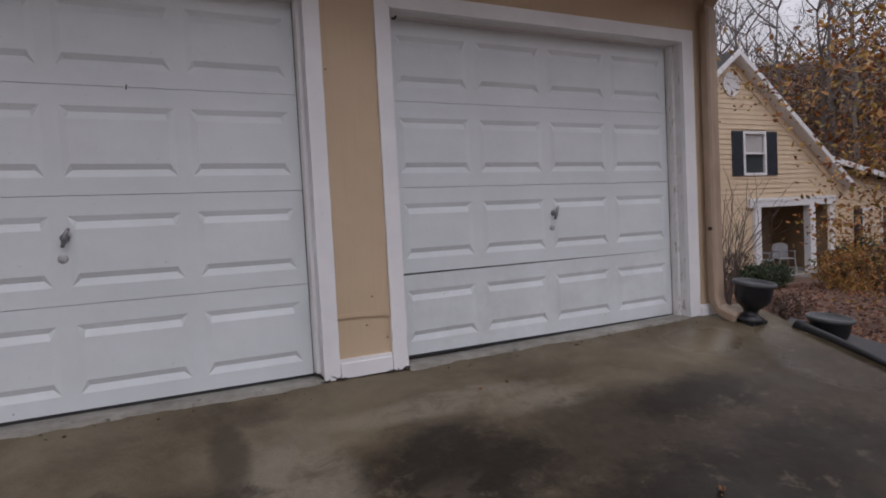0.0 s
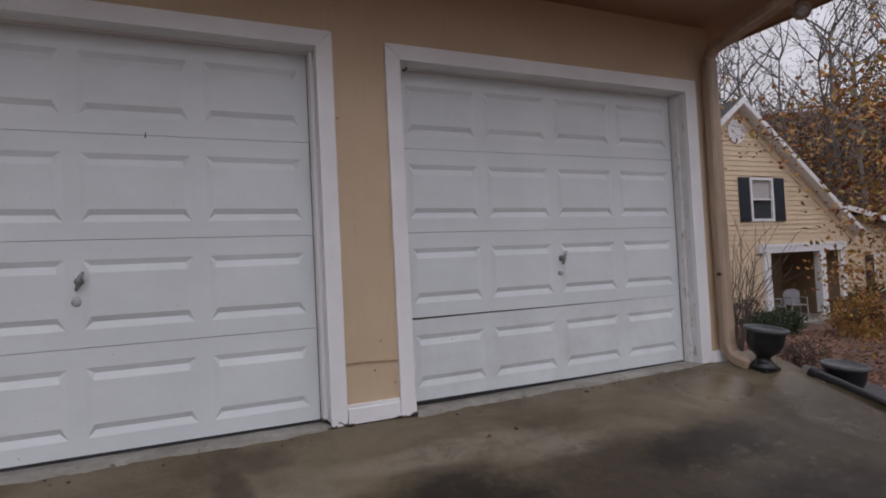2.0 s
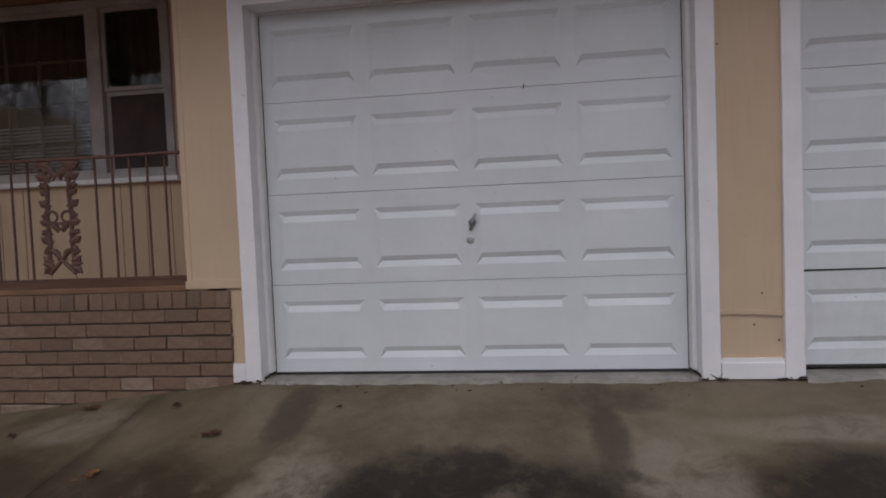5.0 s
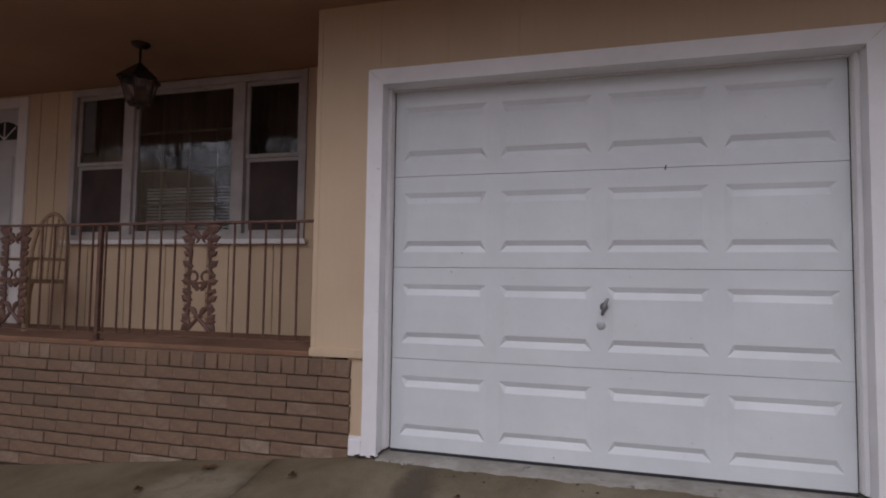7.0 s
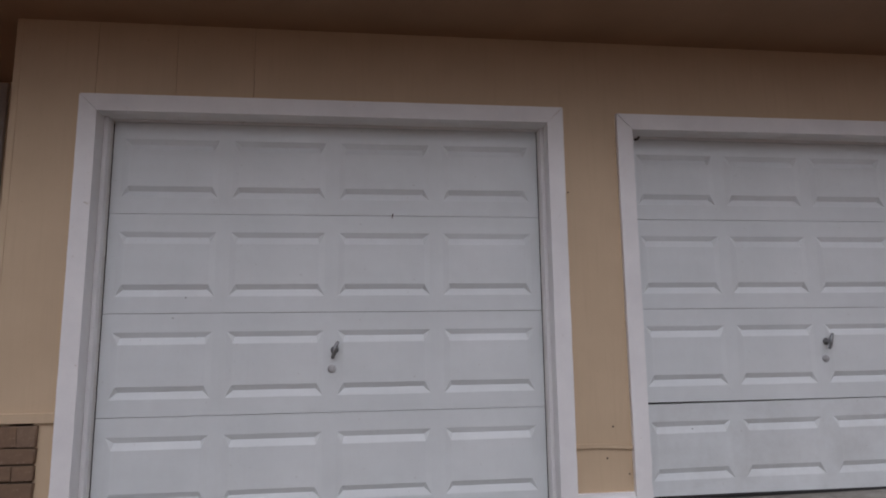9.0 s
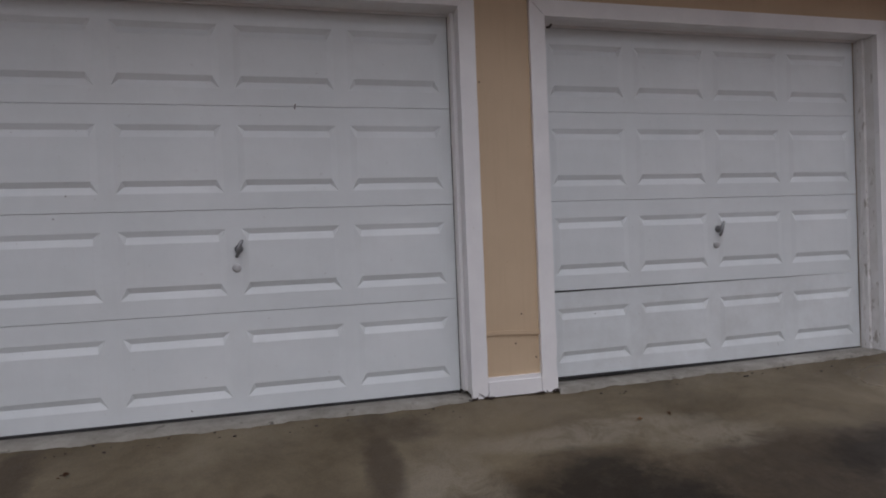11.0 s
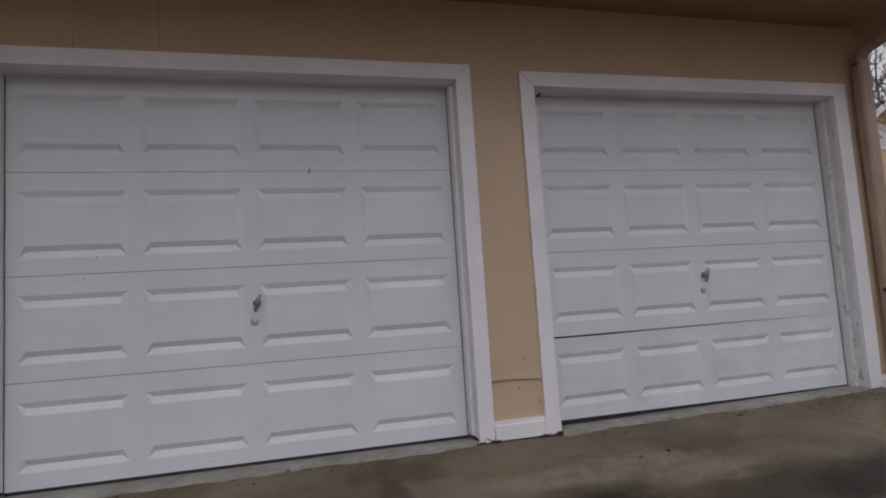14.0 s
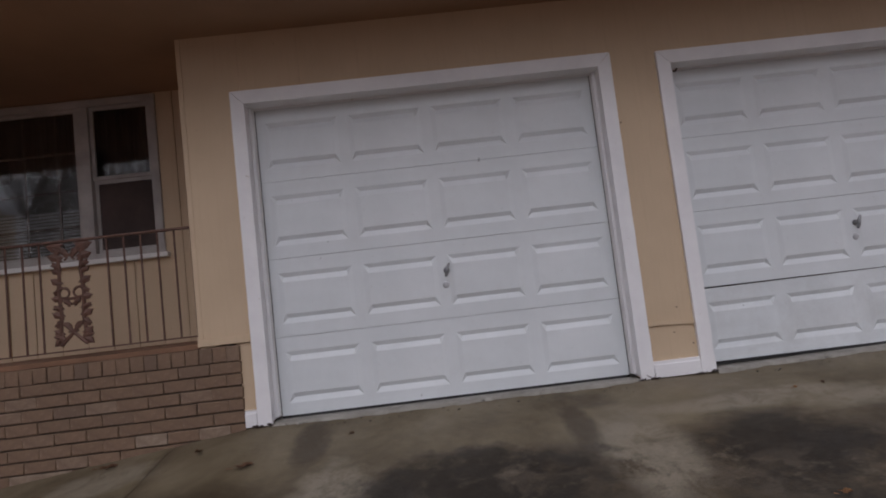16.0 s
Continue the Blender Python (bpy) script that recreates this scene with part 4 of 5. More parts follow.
def ornament(x, rail):
    """Cast iron vine panel between the rails."""
    bm = bmesh.new()
    z0, z1 = 0.66, 1.35
    h = z1 - z0
    for s in (-1, 1):
        tube([(s * 0.085, 0, z0 + 0.06), (s * 0.072, 0, z0 + 0.2), (s * 0.083, 0, z0 + 0.36), (s * 0.07, 0, z0 + 0.5), (s * 0.085, 0, z1 - 0.02)], 0.012, 6, bm)
        tube([(s * 0.085, 0, z0 + 0.005), (0, 0, z0 + 0.09), (-s * 0.06, 0, z0 + 0.15)], 0.012, 6, bm)
        for f in (0.16, 0.5, 0.86):
            scroll(s * 0.045, z0 + h * f, 0.05, 0.3, 3.9, s, bm)
        for f, a, q in ((0.05, -0.7, 0.042), (0.13, 0.6, 0.036), (0.22, 2.3, 0.034), (0.30, 0.5, 0.042), (0.46, 0.2, 0.040), (0.53, 2.6, 0.03), (0.62, 0.6, 0.042), (0.72, 0.5, 0.034), (0.86, 0.3, 0.05), (0.94, 0.8, 0.046), (0.97, 0.1, 0.055), (0.09, 3.6, 0.04), (0.37, 3.4, 0.036), (0.78, 3.7, 0.036)):
            iron_leaf(s * 0.092, z0 + h * f, a if s > 0 else math.pi - a, q, bm)
        for f, q in ((0.42, 0.034), (0.9, 0.04)):
            iron_leaf(s * 0.03, z0 + h * f, 0.9 if s > 0 else math.pi - 0.9, q, bm)
    tube([(-0.08, 0, z0 + h * 0.47), (0, -0.004, z0 + h * 0.45), (0.08, 0, z0 + h * 0.47)], 0.009, 6, bm)
    o = part("vine_panel", bm, IRON, rail, "cast iron vine panel")
    o.location = (x, 0.0, 0)
    return o


def railing():
    r = thing("porch_railing", "rusty brown wrought iron porch railing with cast vine panels", "railing", at=(0, 0.055, 0))
    part("top_rail", box(-7.4, WALL_L, -0.018, 0.018, 1.352, 1.368, 0.004), IRON, r)
    part("bottom_rail", box(-7.4, WALL_L, -0.008, 0.008, 0.622, 0.632, 0.002), IRON, r)
    panels = (-1.265, -2.84, -4.7)
    posts = (-2.07, -3.75)
    x = -0.45
    while x > -5.4:
        near_panel = min(abs(x - p) for p in panels) < 0.145
        near_post = min(abs(x - p) for p in posts) < 0.04
        if not near_panel and not near_post:
            part("picket", box(x - 0.0054, x + 0.0054, -0.0054, 0.0054, 0.625, 1.356, 0.0015), IRON, r)
        x -= 0.1125
    for x in posts:
        p = part("post", box(x - 0.014, x + 0.014, -0.014, 0.014, PFLOOR, 1.356, 0.002), IRON, r, "square iron post")
        part("foot_plate", box(x - 0.035, x + 0.035, -0.03, 0.03, PFLOOR, PFLOOR + 0.008, 0.002), IRON, p)
    for x in panels:
        ornament(x, r)


railing()


def porch_chair():
    c = thing("porch_chair", "tan wooden armchair standing on the porch", "chair", at=(-3.28, 0.52, PFLOOR))
    c.scale = (0.82, 0.82, 0.92)
    for x in (-0.23, 0.23):
        for y, h in ((-0.2, 0.62), (0.2, 0.43)):
            part("leg", tube([(x, y, 0), (x, y, h * 0.6), (x * 0.95, y * 1.1, h)], 0.02, 8), WICKER, c)
        part("armrest", box(x - 0.035, x + 0.035, -0.25, 0.22, 0.60, 0.625, 0.006), WICKER, c)
    part("seat", box(-0.25, 0.25, -0.23, 0.22, 0.40, 0.435, 0.01), WICKER, c)
    arch = [(0.24 * math.cos(a), 0.21 + 0.03 * math.sin(a), 0.62 + 0.42 * math.sin(a)) for a in [math.pi * k / 18 for k in range(19)]]
    part("back_hoop", tube([(0.24, 0.2, 0.42)] + arch + [(-0.24, 0.2, 0.42)], 0.019, 8), WICKER, c, "bent hoop of the chair back", True)
    for k in range(5):
        x = -0.14 + 0.07 * k
        part("spindle", tube([(x, 0.2, 0.43), (x * 1.1, 0.235, 0.60 + 0.42 * math.sqrt(max(0.05, 1 - (x * 1.1 / 0.24) ** 2)))], 0.009, 6), WICKER, c)


porch_chair()
bm = box(-3.62, -3.32, 0.14, 0.36, PFLOOR, PFLOOR + 0.17, 0.02)
whole("storage_tub", bm, BLUE, "dark blue plastic tub on the porch floor", "tub")

# ---- garden on the right of the drive ----


def urn(at, scale, label):
    p = thing("garden_urn", label, "planter", "garden urns", at=at)
    wide = 0.76
    prof = [(0.155, 0.0), (0.16, 0.03), (0.10, 0.055), (0.075, 0.08), (0.09, 0.11), (0.16, 0.15), (0.195, 0.22), (0.20, 0.29), (0.215, 0.315), (0.21, 0.33), (0.20, 0.33), (0.186, 0.20), (0.15, 0.158)]
    part("bowl", lathe([(r * scale * wide, z * scale) for r, z in prof], 40), BLACKPOT, p, smooth=True)
    part("rim", lathe([(r * scale * wide, z * scale) for r, z in ((0.206, 0.312), (0.222, 0.315), (0.234, 0.328), (0.229, 0.343), (0.216, 0.348), (0.203, 0.344), (0.199, 0.325))], 40), POTRIM, p, "weathered grey rim", True)
    part("soil", lathe([(0.02 * scale, 0.168 * scale), (0.166 * scale * wide, 0.176 * scale), (0.165 * scale * wide, 0.165 * scale)], 24), SOIL, p, "dark wet soil")
    part("foot", box(-0.10 * scale, 0.10 * scale, -0.10 * scale, 0.10 * scale, -0.02, 0.025 * scale, 0.006), BLACKPOT, p)
    return p


urn((5.655, -0.235, -0.01), 0.88, "black glazed garden urn, empty, with a weathered grey rim").rotation_euler = (radians(7), radians(4), 0.0)
urn((6.10, -0.53, -0.30), 0.90, "black garden urn sunk behind the drive edge, half full of soil").rotation_euler = (radians(6), radians(2), 0)


def ledge():
    bm = bmesh.new()
    top = [(6.02, -0.24, -0.17), (6.95, 0.32, -0.20), (6.47, -1.06, -0.26), (5.76, -1.21, -0.29)]
    a = [bm.verts.new(p) for p in top]
    b = [bm.verts.new((x, y, -0.95)) for x, y, z in top]
    bm.faces.new(a[::-1])
    bm.faces.new(b)
    for i in range(4):
        bm.faces.new((a[i], a[(i + 1) % 4], b[(i + 1) % 4], b[i]))
    bmesh.ops.recalc_face_normals(bm, faces=bm.faces)
    bmesh.ops.bevel(bm, geom=list(bm.edges), offset=0.012, segments=2, affect="EDGES")
    whole("stone_ledge", bm, LEDGE, "dark wet stone ledge beside the driveway", "ledge")


ledge()


def drain_pipe():
    pts, rad = [], []
    a, b = Vector((5.91, -0.44, -0.05)), Vector((5.73, -1.20, -0.205))
    for i in range(160):
        f = i / 159
        p = a.lerp(b, f)
        pts.append(p + Vector((0.03 * math.sin(f * 3), 0, 0.0)))
        rad.append((0.050 if f < 0.07 else 0.042 - 0.028 * f) + (0.003 if i % 2 else 0.0))
    whole("drain_pipe", tube(pts, rad, 14), PIPE, "black corrugated drain pipe lying along the drive edge", "pipe", smooth=True)


drain_pipe()


def branch(bm, p, d, length, r, depth, rng, tips, sides=5):
    pts, rad = [p.copy()], [r]
    steps = 4
    for i in range(steps):
        d = (d + Vector((rng.gauss(0, 0.13), rng.gauss(0, 0.13), rng.gauss(0.03, 0.1)))).normalized()
        p = p + d * length / steps
        pts.append(p.copy())
        rad.append(r * (1 - 0.55 * (i + 1) / steps))
    tube(pts, rad, sides if depth > 1 else 4, bm, caps=depth > 1)
    tips.append(p.copy())
    if depth == 0:
        return
    for k in range(rng.choice((3, 3, 4))):
        q = pts[rng.randint(2, steps)]
        nd = (d + Vector((rng.gauss(0, 0.6), rng.gauss(0, 0.6), rng.gauss(0.15, 0.4)))).normalized()
        branch(bm, q, nd, length * rng.uniform(0.5, 0.75), r * 0.42, depth - 1, rng, tips, sides)


def bare_tree(at, height, seed, label, mat, leaf_every=0):
    rng = random.Random(seed)
    t = thing("bare_tree", label, "tree", "bare trees", at=at)
    trunk = bmesh.new()
    crown = bmesh.new()
    pts = [Vector((0, 0, -0.3))]
    for i in range(8):
        pts.append(pts[-1] + Vector((rng.gauss(0, 0.12), rng.gauss(0, 0.12), height * 0.8 / 8)))
    tube(pts, [0.02 * height * (1 - 0.09 * i) * 0.62 for i in range(9)], 8, trunk)
    tips = []
    for i in range(3, 9):
        for k in range(2 if i < 8 else 4):
            a = rng.uniform(0, 6.28)
            d = Vector((math.cos(a), math.sin(a), rng.uniform(0.5, 1.3))).normalized()
            branch(crown, pts[i], d, height * rng.uniform(0.2, 0.32), 0.0042 * height, 2, rng, tips, 4)
    part("trunk", trunk, mat, t, smooth=True)
    part("crown", crown, mat, t, "bare twigs")
    if leaf_every:
        r2 = np.random.default_rng(seed)
        base = np.array([tuple(q) for q in tips])
        pick = base[r2.integers(0, len(base), leaf_every)] + r2.normal(0, 0.25, (leaf_every, 3))
        leaf_part("leaves", pick, 0.09, RUSSET, t, "sparse russet leaves", seed=seed)
    return t


proto = [bare_tree((30, 22, 0), 13, 5, "tall bare grey tree on the wooded hill", PALEBARK), bare_tree((34, 16, 0), 12, 8, "tall bare tree with a few russet leaves", BARK, 260), bare_tree((26, 25, 0), 14, 11, "tall bare grey tree on the wooded hill", PALEBARK)]
spots = []
rng = random.Random(21)
for i in range(50):
    d = rng.uniform(24, 52)
    a = radians(rng.uniform(-6, 52))
    spots.append((1.6 + d * math.cos(a), -3 + d * math.sin(a)))
for i in range(40):
    a = radians(rng.uniform(185, 345) if i % 2 else rng.uniform(195, 245))
    d = rng.uniform(13, 28)
    spots.append((1 + d * math.cos(a), -3 + d * math.sin(a)))
for k, ob in enumerate(proto):
    x, y = ob.location.x, ob.location.y
    ob.location.z = ground_height(x, y)
for i, (x, y) in enumerate(spots):
    if 13 < x < 29 and 6 < y < 17:
        continue
    s = rng.uniform(0.7, 1.0)
    ob = copy_thing(proto[i % 3], Matrix.Identity(4))
    ob.matrix_basis = pose(x, y, ground_height(x, y) - 0.1, 0, 0, rng.uniform(0, 360)) @ Matrix.Diagonal((s, s, s, 1))


def understorey():
    """Brown and orange brush that fills the hillside between the trunks."""
    r = np.random.default_rng(9)
    pts = []
    for i in range(1300):
        d = r.uniform(25, 62)
        a = radians(r.uniform(-8, 46))
        x, y = 1.6 + d * math.cos(a), -3 + d * math.sin(a)
        if 12 < x < 30 and 6 < y < 17:
            continue
        z = ground_height(x, y)
        n = 85
        c = r.normal(0, 1, (n, 3)) * (0.8, 0.8, 0.9) + (x, y, z + r.uniform(0.5, 2.6))
        pts.append(c)
    me = leaves(np.concatenate(pts), 0.11, False, 4)
    me.materials.append(RUSSET)
    tagged(new("undergrowth", me), "russet brush and leaves on the wooded hillside", "undergrowth", kind="stuff")


understorey()


def yellow_tree(at, height, spread, nleaf, size, seed, label, stems=3, low=0.35):
    rng = random.Random(seed)
    t = thing("autumn_tree", label, "tree", "autumn trees", at=at)
    trunk, tips = bmesh.new(), []
    limbs = bmesh.new()
    for s in range(stems):
        a = rng.uniform(0, 6.28)
        pts = [Vector((0.05 * math.cos(a), 0.05 * math.sin(a), -0.15))]
        for i in range(7):
            pts.append(pts[-1] + Vector((math.cos(a) * spread * 0.07 + rng.gauss(0, 0.04), math.sin(a) * spread * 0.07 + rng.gauss(0, 0.04), height * 0.12)))
        tube(pts, [0.0085 * height * (1 - 0.1 * i) for i in range(8)], 7, trunk)
        for i in range(2, 8):
            for k in range(2):
                b = rng.uniform(0, 6.28)
                branch(limbs, pts[i], Vector((math.cos(b), math.sin(b), rng.uniform(0.1, 0.8))).normalized(), spread * rng.uniform(0.35, 0.6), 0.0019 * height, 2, rng, tips, 4)
    part("trunk", trunk, BARK, t, smooth=True)
    part("crown", limbs, BARK, t)
    r2 = np.random.default_rng(seed)
    base = np.array([tuple(q) for q in tips if q.z > low * height])
    base = base[np.abs(base).max(1) < 60]
    clump = base[r2.random(len(base)) < 0.7]
    pick = clump[r2.integers(0, len(clump), nleaf)] + r2.normal(0, spread * 0.085, (nleaf, 3))
    leaf_part("leaves", pick, size, YELLOW, t, "yellow and orange leaves", seed=seed)
    return t


def on_ground(x, y):
    return (x, y, ground_height(x, y))


yellow_tree(on_ground(10.3, 0.95), 1.5, 0.9, 1500, 0.034, 3, "small multi-stemmed autumn tree with yellow leaves", 4, 0.3)
yellow_tree(on_ground(11.9, 0.2), 4.0, 2.9, 3300, 0.052, 7, "autumn tree with sparse yellow and orange leaves", 3, 0.16)
yellow_tree(on_ground(16.2, 1.2), 5.3, 3.6, 5200, 0.066, 12, "autumn tree with yellow and rust leaves", 3, 0.14)


def shrub(at, r, n, size, mat, label, seed):
    s = thing("shrub", label, "shrub", "garden shrubs", at=at)
    bm, tips = bmesh.new(), []
    rng = random.Random(seed)
    for i in range(9):
        a = rng.uniform(0, 6.28)
        branch(bm, Vector((0, 0, -0.05)), Vector((math.cos(a) * 0.6, math.sin(a) * 0.6, 1)).normalized(), r * 0.9, 0.012, 2, rng, tips, 4)
    part("stems", bm, BARK, s)
    r2 = np.random.default_rng(seed)
    v = r2.normal(size=(n, 3))
    v /= np.linalg.norm(v, axis=1)[:, None]
    rad = r * (0.55 + 0.45 * r2.random((n, 1)) ** 0.5) * (1 + 0.18 * np.sin(v[:, :1] * 7 + seed) + 0.15 * np.sin(v[:, 1:2] * 9))
    p = v * rad * (1.15, 1.15, 0.75) + (0, 0, r * 0.7)
    leaf_part("foliage", p[p[:, 2] > 0.02], size, mat, s, seed=seed)


shrub(on_ground(14.3, 5.7), 0.42, 2600, 0.03, GREEN, "low dark green garden shrub", 1)
shrub(on_ground(13.9, 5.9), 0.34, 2200, 0.03, GREEN, "low dark green garden shrub", 2)
shrub(on_ground(14.6, 6.9), 0.55, 2600, 0.024, TWIGGY, "leafless brown twiggy shrub", 3)
shrub(on_ground(9.7, 2.2), 0.27, 1500, 0.016, TWIGGY, "brown dried shrub by the stone ledge", 4)
shrub(on_ground(16.6, 4.9), 0.75, 2600, 0.05, GREEN, "low dark green garden shrub", 5)
shrub(on_ground(15.6, 4.6), 0.65, 2600, 0.04, YELLOW, "low yellow-leaved autumn shrub", 6)


def bare_shrub(at, height, seed):
    s = thing("bare_shrub", "tall leafless shrub with thin brown stems", "shrub", "garden shrubs", at=at)
    r = random.Random(seed)
    for i in range(9):
        bm, tips = bmesh.new(), []
        a = r.uniform(0, 6.28)
        branch(bm, Vector((0, 0, -0.05)), Vector((math.cos(a) * 0.16, math.sin(a) * 0.16, 1)).normalized(), height * r.uniform(0.6, 1.0), 0.012, 1, r, tips, 4)
        part("stem", bm, BARK, s)


bare_shrub(on_ground(10.2, 3.55), 1.9, 4)
bare_shrub(on_ground(11.0, 4.3), 1.8, 6)
rngl = np.random.default_rng(17)
n = 30000
lx = 6.5 + rngl.random(n) ** 1.3 * 13
ly = -7 + rngl.random(n) * 13
lz = np.array([ground_height(x, y) for x, y in zip(lx, ly)]) + 0.035
me = leaves(np.stack([lx, ly, lz], 1), 0.038, True, 8)
me.materials.append(LITTER)
tagged(new("leaf_litter", me), "brown fallen leaves covering the garden ground", "fallen leaves", kind="stuff")
n = 5200
lx = -0.12 - rngl.random(n) ** 1.5 * 5.4
ly = -1.06 - rngl.random(n) ** 1.5 * 4.2
lz = np.array([fall(x, y) for x, y in zip(lx, ly)]) - 0.02 + rngl.random(n) * 0.03
me = leaves(np.stack([lx, ly, lz], 1), 0.04, True, 9)
me.materials.append(LITTER)
tagged(new("leaf_bed", me), "bed of red-brown fallen leaves beside the drive", "fallen leaves", kind="stuff")


def oak_leaf(x, y, turn, size, mat, label):
    """A lobed oak leaf lying on the slab."""
    bm = bmesh.new()
    rim = []
    for i in range(22):
        a = 2 * math.pi * i / 22
        r = size * (0.55 + 0.35 * (i % 2)) * (1.0 if abs(math.sin(a)) < 0.7 else 0.62)
        rim.append(bm.verts.new((1.3 * r * math.cos(a), r * math.sin(a), 0.006 + 0.012 * abs(math.sin(a * 1.5)))))
    mid = bm.verts.new((0, 0, 0.004))
    for i in range(22):
        bm.faces.new((mid, rim[i], rim[(i + 1) % 22]))
    tube([(-1.2 * size, 0, 0.006), (-1.9 * size, 0.1 * size, 0.012)], 0.002, 5, bm)
    bmesh.ops.solidify(bm, geom=[f for f in bm.faces if len(f.verts) == 3], thickness=0.0008)
    ob = whole("fallen_leaf", bm, mat, label, "leaf", "leaves on the drive")
    ob.matrix_basis = pose(x, y, fall(x, y) + 0.003, math.degrees(math.atan(0.2)), 0, turn)


DRYLEAF = plain("dry_leaf", (0.17, 0.085, 0.045), 0.7, vary=0.4, scale=40)
TANLEAF = plain("tan_leaf", (0.34, 0.18, 0.08), 0.7, vary=0.3, scale=40)
for x, y, a, s, mt in ((-0.02, -0.55, 30, 0.05, DRYLEAF), (-0.45, -0.82, 70, 0.045, TANLEAF), (-1.0, -0.12, 15, 0.05, DRYLEAF), (-0.4, -0.22, 100, 0.04, DRYLEAF), (3.68, -1.57, 40, 0.032, TANLEAF), (2.72, -1.45, 10, 0.03, TANLEAF), (0.55, -0.30, 60, 0.02, DRYLEAF), (2.1, -1.5, 150, 0.03, DRYLEAF), (3.2, -0.42, 20, 0.016, TANLEAF), (3.38, -0.40, 80, 0.015, DRYLEAF), (-1.3, -0.35, 120, 0.04, DRYLEAF)):
    oak_leaf(x, y, a, s, mt, "curled brown oak leaf on the wet concrete" if mt is DRYLEAF else "tan oak leaf lying flat on the wet concrete")
bm = bmesh.new()
rr = random.Random(5)
for i in range(52):
    x = rr.choice((rr.uniform(0.1, 2.4), rr.uniform(2.9, 5.4)))
    y = -0.05 - abs(rr.gauss(0, 0.05))
    s = rr.uniform(0.002, 0.007)
    c = Vector((x, y, fall(x, y)))
    bmesh.ops.create_icosphere(bm, subdivisions=1, radius=s, matrix=Matrix.Translation(c) @ Matrix.Diagonal((1.5, 1, 0.6, 1)))
whole("sill_debris", bm, RUST, "dark crumbs of dirt and leaf along the sill", "debris", kind="stuff")

# ---- neighbouring house, across the leafy garden ----


